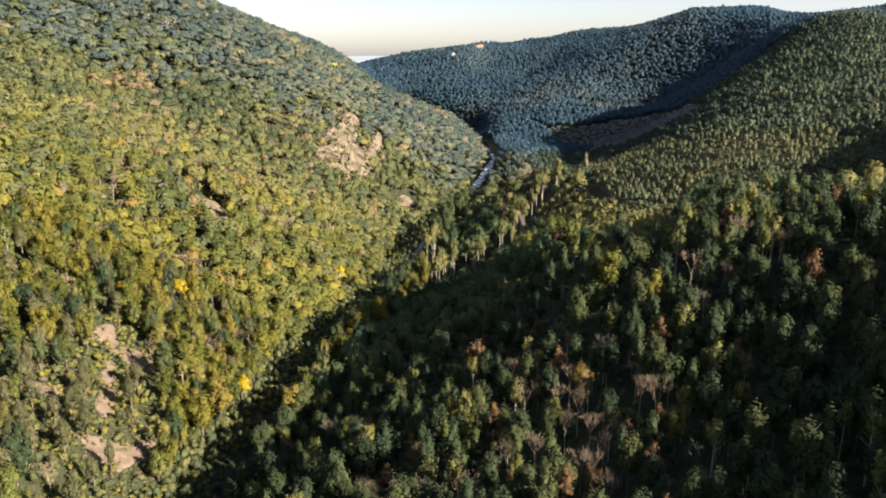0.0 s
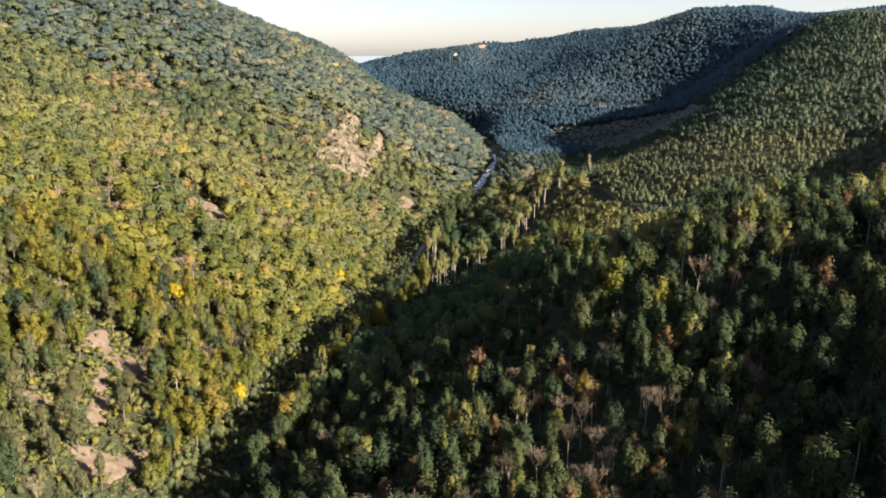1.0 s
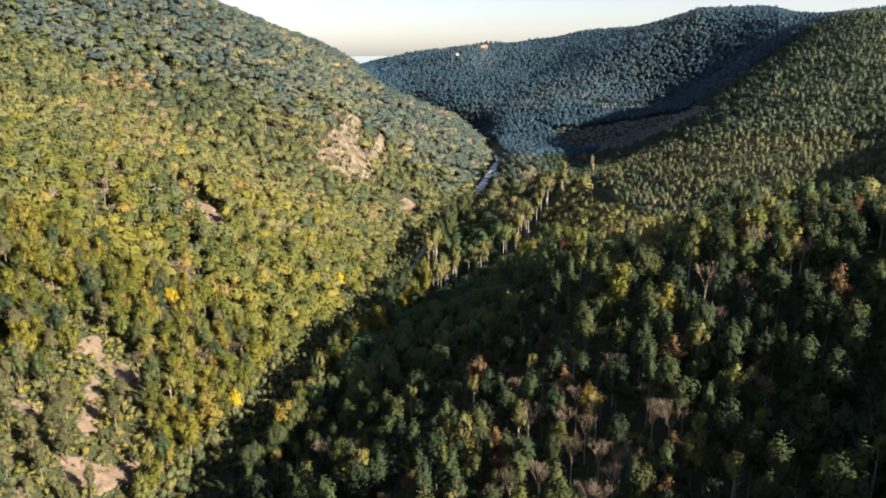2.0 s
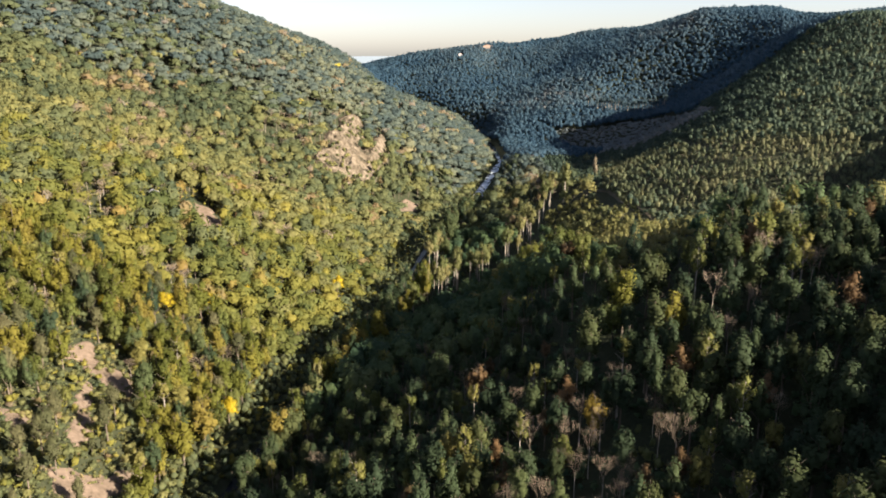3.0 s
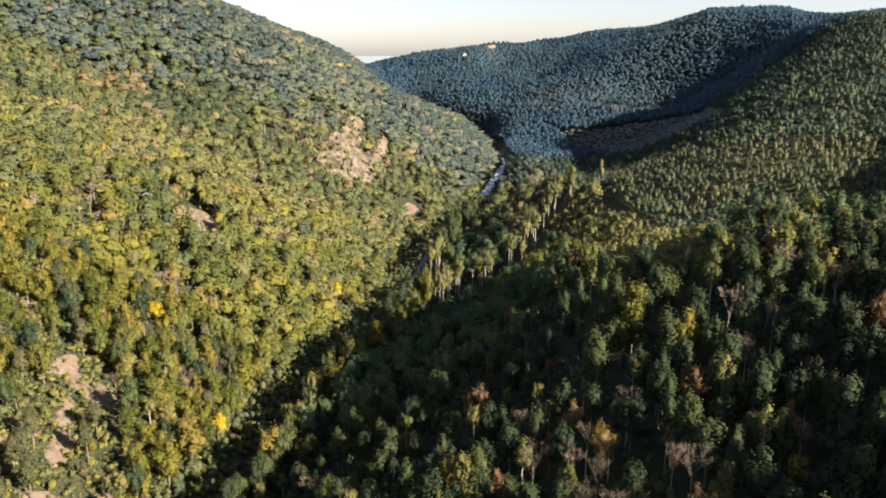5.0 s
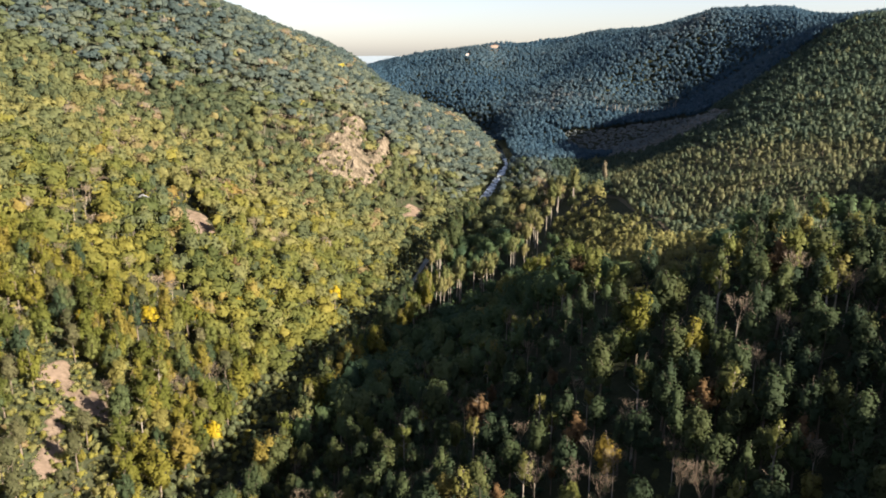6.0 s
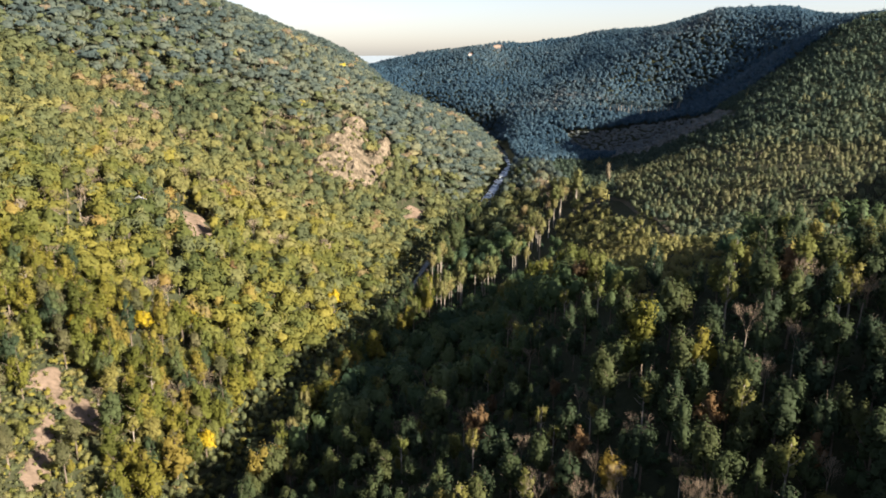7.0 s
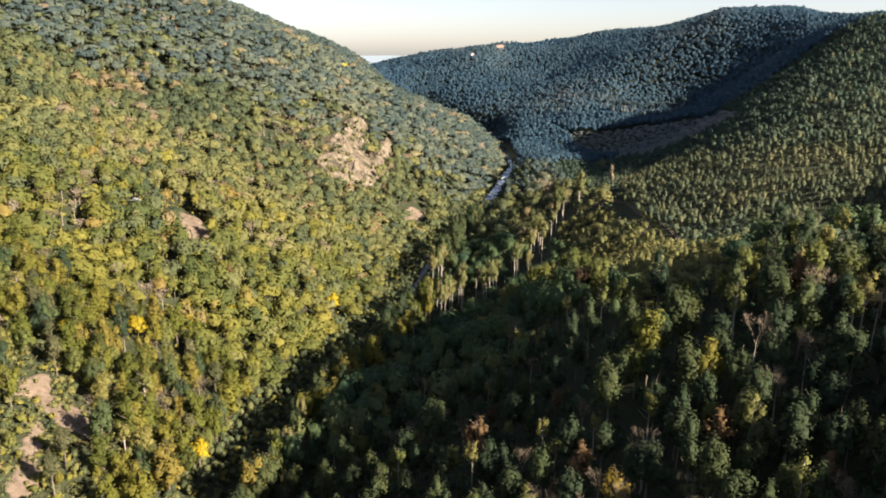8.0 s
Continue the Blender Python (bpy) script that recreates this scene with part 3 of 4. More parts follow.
def tree(name, label, group, seed, tall, wide, squat, leafmat, barkmat, cards=860, lobes=22, size=0.068, cone=0.0, limbs=7, thick=None):
    """A leafy tree of trunk and crown, on an empty at its foot."""
    r = random.Random(seed)
    root = tagged(new(name), label, "tree", group)
    thick = thick or 0.011 * tall + 0.06
    v, f = stem(r, tall * 0.9, 0.8, limbs, 1.05 - squat, wide * 0.38, thick)
    part("trunk", v, f, barkmat, root)
    crown_mesh("crown", root, (0, 0, tall * (1 - squat / 2)), (wide / 2, wide / 2, tall * squat / 2), cards, lobes, size, leafmat, cone)
    return root


def forked(r, start, way, length, thick, depth, out):
    """A branch that forks again and again, each time thinner and shorter."""
    end = start + way * length
    bend = start.lerp(end, 0.5) + Vector((r.uniform(-1, 1), r.uniform(-1, 1), 0)) * length * 0.06
    out.append(tube([start, bend, end] if depth > 1 else [start, end], [thick, thick * 0.8, thick * 0.6] if depth > 1 else [thick, 0.012], 4 if depth > 2 else 3))
    if depth:
        for k in range(3):
            turn = (way + Vector((r.uniform(-1, 1), r.uniform(-1, 1), r.uniform(-0.25, 0.6))) * 0.5).normalized()
            forked(r, start.lerp(end, r.uniform(0.6, 1.0)), turn, length * r.uniform(0.55, 0.8), thick * 0.55, depth - 1, out)


def leafless_tree(name, label, group, seed, tall, spread, mat):
    r = random.Random(seed)
    root = tagged(new(name), label, "tree", group)
    v, f = tube([(0, 0, -0.8), (0.1, 0, tall * 0.25), (0.0, 0.15, tall * 0.5)], [0.16, 0.11, 0.06])
    part("trunk", v, f, bark_pale, root)
    out = []
    for k in range(5):
        a = 1.26 * k + r.uniform(-0.4, 0.4)
        way = Vector((math.cos(a) * spread, math.sin(a) * spread, 1)).normalized()
        forked(r, Vector((0, 0, tall * r.uniform(0.3, 0.5))), way, tall * 0.19, 0.032, 4, out)
    v, f = joined(out)
    part("crown", v, f, mat, root)
    return root


def pine(name, label, group, seed, tall, wide, mat):
    """A pine: a bare lower trunk and flat tufts of needles in whorls."""
    r = random.Random(seed)
    root = tagged(new(name), label, "tree", group)
    v, f = stem(r, tall * 0.96, 0.6, 10, 0.4, wide * 0.45, 0.2)
    part("trunk", v, f, bark, root)
    crown_mesh("crown", root, (0, 0, tall * 0.66), (wide / 2, wide / 2, tall * 0.36), 900, 26, 0.08, mat, 0.7)
    return root


KINDS = {
    "oak": [tree("oak_tree", "green oak with a rounded clumpy crown on the wooded slope", "green oaks", 3 + k, 15.0 + k, 6.8 + 0.5 * k, 0.84, leaf_green, bark) for k in range(3)],
    "hornbeam": [tree("hornbeam_tree", "dark green hornbeam with a tall oval crown", "dark hornbeams", 13 + k, 16.0 + k, 5.6 + 0.6 * k, 0.84, leaf_dark, bark, lobes=18) for k in range(2)],
    "maple": [tree("maple_tree", "yellow-green maple with a broad leafy crown", "yellow-green maples", 23 + k, 16.0 + k, 7.4 + 0.6 * k, 0.84, leaf_pale, bark) for k in range(2)],
    "linden": [tree("linden_tree", "tall green linden with an irregular crown on the shaded slope", "green lindens", 93 + k, 16.0 + k, 6.4 + 0.7 * k, 0.76, leaf_linden, bark, cone=0.25) for k in range(3)],
    "thin": [tree("ash_tree", "slender half-bare ash with thin pale green foliage", "thin ashes", 33 + k, 16.5, 4.6, 0.55, leaf_pale, bark_pale, cards=340, lobes=13, size=0.075, limbs=11) for k in range(2)],
    "beech": [tree("beech_tree", "tall beech with a pale bare trunk and high crown", "tall beeches by the river", 43 + k, 24.0, 6.2, 0.5, beech_leaf, bark_pale, cards=700, thick=0.31) for k in range(2)],
    "yellow": [tree("yellow_maple", "bright yellow autumn maple among green trees", "yellow autumn trees", 53, 10.5, 5.4, 0.75, leaf_yellow, bark)],
    "golden": [tree("golden_maple", "golden yellow maple among dark green trees", "golden maples", 58, 14.0, 5.2, 0.75, leaf_gold, bark)],
    "russet": [tree("russet_oak", "russet brown oak in autumn leaf", "russet oaks", 63 + k, 14.0, 5.6, 0.66, leaf_rust, bark, cards=700) for k in range(2)],
    "leafless": [leafless_tree("bare_tree", "leafless grey-brown tree with fine upright branches", "leafless trees", 73 + k, 16.0, 0.27, deadwood) for k in range(3)],
    "pine": [pine("pine_tree", "grey-green pine with a bare lower trunk", "grey-green pines", 83 + k, 15.0 + k, 5.6, needle) for k in range(2)],
}
# their blue-green is haze put into the leaves
KINDS["edge"] = [tree("forest_edge_tree", "tall tree tinted blue-green with haze, bare pale trunk, at the forest edge", "trees at the cut forest edge", 103 + k, 22.0, 6.0, 0.4, hazy_leaf, bark_pale, cards=300, lobes=12, size=0.11, thick=0.5) for k in range(2)]
TALL = {"edge": 22, "oak": 16, "linden": 17, "hornbeam": 16.5, "maple": 16.5, "thin": 16.5, "beech": 24, "yellow": 10.5, "golden": 14, "russet": 14, "leafless": 16, "pine": 15.5}
used = set()
count = {k: 0 for k in KINDS}
pr = random.Random(8)


def plant(kind, px, py, tall=None, wide=1.0):
    """One single tree of a kind at a place of the plan."""
    proto = KINDS[kind][pr.randrange(len(KINDS[kind]))]
    s = (tall or TALL[kind] * pr.uniform(0.78, 1.12)) / TALL[kind]
    m = Matrix.Translation((px, py, height(px, py))) @ Matrix.Rotation(pr.uniform(0, 6.28), 4, "Z")
    w = s * wide * (pr.uniform(1.05, 1.45) if px < bank(py) else pr.uniform(1.0, 1.25))
    ob = proto
    if proto.name in used:
        ob = copy_thing(proto, m)
    used.add(proto.name)
    ob.matrix_basis = m @ Matrix.Diagonal((w, w, s, 1))
    count[kind] += 1


MARKED = [
    ("yellow", -108, 288, 12), ("yellow", -98, 306, 11), ("yellow", -55, 376, 13), ("yellow", -73, 246, 12), ("golden", 36, 174, 15), ("yellow", -124, 272, 8), ("yellow", -88, 330, 9),
    ("russet", -95, 352, 11), ("russet", -142, 407, 7), ("russet", -146, 398, 6), ("russet", -139, 396, 6), ("russet", -111, 397, 8), ("russet", -113, 405, 7), ("russet", -107, 403, 8), ("russet", 10, 208, 15), ("russet", 94, 179, 16), ("leafless", 71, 202, 18), ("leafless", 70, 187, 16), ("leafless", 78, 193, 17), ("leafless", 47, 161, 17),
    ("linden", 23, 185, 18), ("oak", 59, 198, 20), ("linden", -8, 217, 17), ("oak", 50, 211, 20), ("linden", 64, 206, 19),
]
for kind, tall, places in (
    ("leafless", 15, ((29, 171), (33, 176), (37, 172), (33, 164), (29, 158), (34, 154), (50, 158), (-11, 150), (-6, 145), (21, 151), (15, 152), (34, 132), (-23, 187), (-32, 194))),
    ("russet", 14, ((41, 148), (48, 150), (44, 138), (31, 136))),
    ("leafless", 10, ((-104, 244), (-99, 242), (-104, 281), (-101, 284), (-102, 169), (-100, 166), (-137, 258), (-172, 313), (-105, 216))),
    ("pine", 13, ((-112, 177), (-108, 174), (-109, 188), (-108, 165), (-103, 180), (-102, 191), (-116, 190), (-119, 183), (-93, 184), (-98, 212), (-100, 222), (-94, 176))),
    ("linden", 18, ((53, 214), (65, 184), (66, 171), (-1, 222), (12, 192))),
):
    MARKED += [(kind, px, py, tall * pr.uniform(0.9, 1.1)) for px, py in places]
for k in range(34):
    f = k / 33
    bx = np.interp(f, [0, 0.2, 0.4, 0.55, 0.7, 0.88, 1], [-8, 5, 18, 34, 47, 68, 80]) + pr.uniform(-5, 5)
    by = np.interp(f, [0, 0.2, 0.4, 0.55, 0.7, 0.88, 1], [378, 404, 402, 405, 440, 500, 515]) + pr.uniform(-9, 9)
    MARKED.append(("beech", float(bx), float(by), pr.uniform(19, 26)))
for k, (px, py) in enumerate(((101, 237), (107, 236), (112, 234), (118, 236), (120, 229), (128, 231), (130, 221), (130, 214), (104, 224), (113, 218), (122, 212), (83, 232), (87, 222), (93, 227), (75, 234))):
    MARKED.append((("maple", "oak", "maple", "thin", "maple", "russet", "maple")[k % 7], px, py, pr.uniform(12, 16.5)))
for px, py in ((-129, 578), (-126, 595), (-135, 588), (-116, 577), (-135, 568), (-123, 572), (-121, 595), (-110, 567), (-106, 562), (-104, 580), (-108, 598), (-111, 615), (-106, 632), (-112, 588), (-118, 604), (-131, 602)):
    MARKED.append(("leafless", px, py, pr.uniform(12, 16)))
for k in range(54):
    by = 228 + 6.6 * k + pr.uniform(-2, 2)
    bx = np.interp(by, [p[1] for p in RIVER], [p[0] for p in RIVER]) + pr.uniform(8, 15)
    kind = "beech" if pr.random() < 0.3 else ("hornbeam" if pr.random() < 0.3 else "oak") if by < 420 else "linden"
    tall = pr.uniform(15.5, 19.5) if by < 290 else pr.uniform(16, 19) if by < 420 else pr.uniform(22, 27) if by < 500 else pr.uniform(16, 20)
    MARKED.append((kind, float(bx) + (pr.uniform(0, 6) if 420 < by < 500 else 0 if by > 500 else 4 if by > 290 else 0), float(by), tall))
for k in range(26):
    by = 588 + 7 * k + pr.uniform(-3, 3)
    MARKED.append((("oak", "hornbeam", "linden")[k % 3], float(np.interp(by, [p[1] for p in RIVER], [p[0] for p in RIVER]) + pr.uniform(15, 25)), by, pr.uniform(8, 11.5)))
for k in range(13):
    MARKED.append((("maple", "oak", "linden")[k % 3], 47 - 1.5 * k + pr.uniform(-4, 4), 268 + 6 * k + pr.uniform(-3, 3), pr.uniform(16, 20)))
for px, py in ((-118, 312), (-160, 352), (-150, 330), (-168, 372), (-96, 402), (-140, 450), (-180, 430), (-112, 470), (-160, 505), (-128, 540)):
    for k in range(5):
        MARKED.append(("leafless", px + pr.uniform(-11, 11), py + pr.uniform(-14, 14), pr.uniform(12, 15)))
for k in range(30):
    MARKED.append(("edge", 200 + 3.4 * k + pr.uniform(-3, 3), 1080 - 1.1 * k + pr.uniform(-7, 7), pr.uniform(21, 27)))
for kind, px, py, tall in MARKED:
    plant(kind, px, py, tall)
mx = np.array([m[1] for m in MARKED], float)
my = np.array([m[2] for m in MARKED], float)

# ---- the woods round them: the nearest stretch as single trees, the rest joined ----
tr = np.random.default_rng(11)
gap = lambda x, y: np.min(np.hypot(x[:, None] - mx[None], y[:, None] - my[None]), 1)
xa, ya = scatter(-800, 80, -40, 1290, 5.7, 1)
ka = in_valley(xa, ya) & ~open_ground(xa, ya) & (xa < bank(ya)) & ~turned_away(xa, ya)
xb, yb = scatter(-140, 760, -40, 780, 6.2, 6)
kb = in_valley(xb, yb) & ~open_ground(xb, yb) & (xb >= bank(yb))
x, y = np.concatenate([xa[ka], xb[kb]]), np.concatenate([ya[ka], yb[kb]])
isb = np.array([m[0] == "beech" for m in MARKED])
isl = np.array([m[0] == "leafless" for m in MARKED])
bare = np.min(np.hypot(x[:, None] - mx[None, isl], y[:, None] - my[None, isl]), 1)
row = np.min(np.hypot(x[:, None] - mx[None, isb], y[:, None] - my[None, isb]), 1)
keep = (gap(x, y) > 3.4) & ((row > 9) | (x < bank(y) + 6) | (y < 370)) & (bare > 4.6) & ((y < 560) | (tr.random(x.shape) < 0.72))
x, y = x[keep], y[keep]
young = (x > 88) & (y > 256 + np.maximum(0, x - 140) * 0.3) & (y < 800)
x, y = x[~young], y[~young]
left = x < bank(y)
veiling = np.zeros(x.shape, bool)    # trees just below the landslips stay low
for s in SCARS[:4]:
    for k in (18, 23, 28):
        veiling |= edge_in(x - 0.45 * k, y + 0.89 * k, s) > -2.5
single = np.where(left, (y < 300) & (x > -175) & (y > 130), (y < 285) & (x < 130) & (y > 100))
row_rng = random.Random(63)
for k in range(46):    # the tall row on the shaded bank, its heads in the sun
    ty = 190 + 4.6 * k + row_rng.uniform(-2, 2)
    kind = row_rng.choice(("linden", "hornbeam", "thin"))
    plant(kind, float(bank(ty)) + row_rng.uniform(6, 13), ty, row_rng.uniform(14.5, 19))
pick = tr.random(x.shape)
patch = value_noise(x, y, 26, 31, 2)
for i in np.nonzero(single)[0]:
    p = pick[i]
    if left[i]:
        piney = x[i] < -92 and y[i] < 215
        kind = "pine" if p < (0.5 if piney else 0.08) else "oak" if p < 0.56 else "maple" if p < 0.8 else "hornbeam" if p < 0.93 else "leafless" if p < 0.96 else "thin"
    else:
        dead = patch[i] > 0.6 or (5 < x[i] < 62 and 118 < y[i] < 186)
        kind = "leafless" if p < (0.16 if dead else 0.03) else "russet" if p < (0.24 if dead else 0.05) else "thin" if p < 0.2 * dead + 0.16 else "linden" if p < 0.62 else "hornbeam" if p < 0.93 else "maple"
    thinned = not left[i] and 34 < x[i] < 80 and 198 < y[i] < 264 and pr.random() < 0.4
    if count[kind] >= 300 or thinned:
        single[i] = thinned
        continue
    dim = 0.8 if not left[i] and y[i] > 185 and x[i] < 38 else 1.08 if not left[i] and y[i] > 195 else 1.0
    cap = 6.5 if veiling[i] else 30.0 if left[i] else max(6.0, 1.1 * (x[i] - bank(y[i])) + 3)
    plant(kind, float(x[i]), float(y[i]), min(cap, TALL[kind] * dim * (0.76 if kind == "maple" else 1.0) * pr.uniform(0.78, 1.12)))
x, y, left = x[~single], y[~single], left[~single]
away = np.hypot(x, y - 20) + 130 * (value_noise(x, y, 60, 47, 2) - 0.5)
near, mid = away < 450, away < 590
# leaf colour carries the haze: cooler trees with distance, warm ones near
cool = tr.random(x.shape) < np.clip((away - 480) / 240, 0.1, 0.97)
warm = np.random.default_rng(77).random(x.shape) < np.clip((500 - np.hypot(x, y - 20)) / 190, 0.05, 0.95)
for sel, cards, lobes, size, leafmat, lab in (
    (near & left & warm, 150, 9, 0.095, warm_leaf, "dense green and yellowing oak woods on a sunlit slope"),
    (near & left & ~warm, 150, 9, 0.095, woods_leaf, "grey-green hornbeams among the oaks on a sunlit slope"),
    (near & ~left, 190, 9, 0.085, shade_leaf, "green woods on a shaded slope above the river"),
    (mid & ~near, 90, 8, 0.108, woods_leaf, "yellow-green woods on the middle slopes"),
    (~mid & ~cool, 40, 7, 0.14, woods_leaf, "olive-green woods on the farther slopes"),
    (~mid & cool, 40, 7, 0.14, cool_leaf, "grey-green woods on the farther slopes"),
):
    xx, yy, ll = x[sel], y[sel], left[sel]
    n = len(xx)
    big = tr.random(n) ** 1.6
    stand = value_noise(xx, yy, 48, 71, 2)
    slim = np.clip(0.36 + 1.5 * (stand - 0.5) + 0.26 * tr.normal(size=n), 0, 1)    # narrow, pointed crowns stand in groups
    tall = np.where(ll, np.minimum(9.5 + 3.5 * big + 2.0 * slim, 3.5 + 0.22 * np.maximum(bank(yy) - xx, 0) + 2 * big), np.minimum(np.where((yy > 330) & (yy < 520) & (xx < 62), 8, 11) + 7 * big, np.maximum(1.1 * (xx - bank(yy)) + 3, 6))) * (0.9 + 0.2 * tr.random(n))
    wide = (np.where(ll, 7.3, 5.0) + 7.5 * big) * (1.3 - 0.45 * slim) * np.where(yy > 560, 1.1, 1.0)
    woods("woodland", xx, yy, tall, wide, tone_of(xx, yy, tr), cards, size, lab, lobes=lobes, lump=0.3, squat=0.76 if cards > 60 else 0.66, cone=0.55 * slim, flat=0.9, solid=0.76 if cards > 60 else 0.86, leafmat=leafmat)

# low growth under the trees on the sunny side
x, y = scatter(-380, 0, 120, 560, 4.4, 12)
keep = in_valley(x, y) & ~open_ground(x, y, 0.5) & (x < bank(y) - 2.5)
x, y = x[keep], y[keep]
n = len(x)
woods("undergrowth", x, y, 1.5 + 3.0 * tr.random(n), 2.6 + 2.4 * tr.random(n), np.clip(tone_of(x, y, tr) + 0.12, 0, 0.72), 14, 0.17, "low yellow-green undergrowth between the trees", leafmat=warm_leaf, lobes=4, squat=0.95, trunks=False)
x, y = scatter(-70, 280, 100, 800, 4.2, 13)
keep = in_valley(x, y) & ~open_ground(x, y, 0.5) & (x > bank(y) + 3) & ((y < 330) | (x < bank(y) + 45))
x, y = x[keep], y[keep]
n = len(x)
# the slope's shade is put into a lower tone and cooler leaves
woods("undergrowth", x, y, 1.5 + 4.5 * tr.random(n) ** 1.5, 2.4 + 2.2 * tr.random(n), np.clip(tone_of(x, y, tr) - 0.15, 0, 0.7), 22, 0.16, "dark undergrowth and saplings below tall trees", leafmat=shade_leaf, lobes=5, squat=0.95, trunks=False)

# saplings and alder scrub on the near bank's far side, down to the water
x, y = scatter(-90, 90, 180, 860, 2.9, 17)
off = x - bank(y)
keep = in_valley(x, y) & np.where(y < 600, (off < -2.5) & (off > -17), (np.abs(off) < 13) & (np.abs(off) > 2.5 + 4.5 * value_noise(x, y, 14, 73, 2)))
x, y = x[keep], y[keep]
n = len(x)
# the low tone paints the shade of the river corridor into the scrub
woods("bank_scrub", x, y, np.where(y < 600, 1.6 + 0.16 * np.abs(bank(y) - x), 0.6 + 0.12 * np.abs(bank(y) - x)) + 2.2 * tr.random(n), 2.8 + 2.0 * tr.random(n), np.clip(0.2 + 0.13 * tr.normal(size=n), 0.02, 0.6), 36, 0.11, "green saplings and alder scrub along the river bank", lobes=6, squat=0.95, trunks=False)

# the distant woods, crown by crown: broadleaved trees and some spruces, and low scrub on the felled slope
x, y = scatter(-310, 700, 612, 1660, 5.4, 61)
felled = inside(x, y, FELLED)
keep = in_valley(x, y) & ((~open_ground(x, y) & (y > 775) & ((y > 1290) | ((x > bank(y)) & ((y > 800) | (x < 98))))) | felled) & ((y < 1480) | (x < 420))
keep &= ~turned_away(x, y)
x, y, felled = x[keep], y[keep], felled[keep]
n = len(x)
stand = value_noise(x, y, 75, 65, 2)
own = tr.random(n)
pointed = ~felled & (own < np.where(stand > 0.56, 0.55, 0.05))
tall = np.where(felled, 2.2 + 3.0 * own, 10.5 + 3.5 * tr.random(n))
wide = np.where(felled, 5.0 + 3.0 * own, np.where(pointed, 5.5, 7.4) + 6.0 * tr.random(n) ** 1.6)
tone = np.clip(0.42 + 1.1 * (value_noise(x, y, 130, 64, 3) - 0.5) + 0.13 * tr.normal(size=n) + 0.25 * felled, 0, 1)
# the scrub's light grey-blue is haze over the shaded slope put into colour
hazed_scrub = foliage("hazed_scrub", [(0.0, (0.09, 0.115, 0.13)), (0.6, (0.135, 0.15, 0.15)), (1.0, (0.19, 0.175, 0.15))], True, 0.3)
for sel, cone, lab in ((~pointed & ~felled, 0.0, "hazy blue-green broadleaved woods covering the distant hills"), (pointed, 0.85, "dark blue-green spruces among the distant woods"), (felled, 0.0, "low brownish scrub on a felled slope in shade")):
    woods("far_woods", x[sel], y[sel], tall[sel], wide[sel], tone[sel], 18, 0.16, lab, leafmat=hazed_scrub if lab[:3] == "low" else far_haze_leaf, lobes=6, squat=0.8, cone=cone, trunks=False, lump=0.36, flat=1.0, solid=0.86)

x, y = scatter(80, 560, 250, 800, 4.5, 15)
keep = in_valley(x, y) & ~open_ground(x, y) & (x > 88) & (y > 256 + np.maximum(0, x - 140) * 0.3)
x, y = x[keep], y[keep]
n = len(x)
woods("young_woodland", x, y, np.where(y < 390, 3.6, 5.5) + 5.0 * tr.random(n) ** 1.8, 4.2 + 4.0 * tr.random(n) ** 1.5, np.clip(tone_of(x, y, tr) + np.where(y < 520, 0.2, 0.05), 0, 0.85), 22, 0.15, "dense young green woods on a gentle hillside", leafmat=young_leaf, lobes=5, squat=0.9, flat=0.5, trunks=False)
for zone, step, seed, lo, wid, hue in ((PLANTATION, 3.4, 3, 3.4, 3.7, 0.8), (BUSHES, 3.1, 5, 3.0, 4.1, 0.56)):
    x, y = scatter(26, 300, 250, 660, step, seed)
    keep = inside(x, y, zone) & (value_noise(x, y, 11, seed, 2) > 0.14)
    for line, gap_wide in LANES:
        keep &= off_line(x, y, line) > gap_wide
    x, y = x[keep], y[keep]
    n = len(x)
    woods("young_plantation", x, y, lo + np.where(x < 60, 7.5, 5.5) * tr.random(n) ** 1.6, wid * (0.75 + 0.7 * tr.random(n)), np.clip(hue + 0.6 * (value_noise(x, y, 24, 33, 2) - 0.5) + 0.1 * tr.normal(size=n), 0.1, 0.92 if wid < 4 else 0.7), 24, 0.15, "young olive-green trees of a plantation on a gentle slope", leafmat=young_leaf if wid < 4 else woods_leaf, lobes=5, squat=0.95, cone=0.55 if wid < 4 else 0.2, flat=0.8)

# ---- rock face, landslips, track, stones ----
def rounded_stone(r, size, name, mat, parent=None):
    """An angular stone from a cut and squashed solid."""
    bm = bmesh.new()
    bmesh.ops.create_icosphere(bm, subdivisions=1, radius=size)
    s = Vector((r.uniform(0.7, 1.3), r.uniform(0.7, 1.3), r.uniform(0.5, 0.8)))
    for v in bm.verts:
        v.co = Vector((v.co.x * s.x, v.co.y * s.y, v.co.z * s.z)) * r.uniform(0.78, 1.15)
    me = bpy.data.meshes.new(name)
    bm.to_mesh(me)
    bm.free()
    me.materials.append(mat)
    ob = new(name, me)
    ob.parent = parent
    return ob


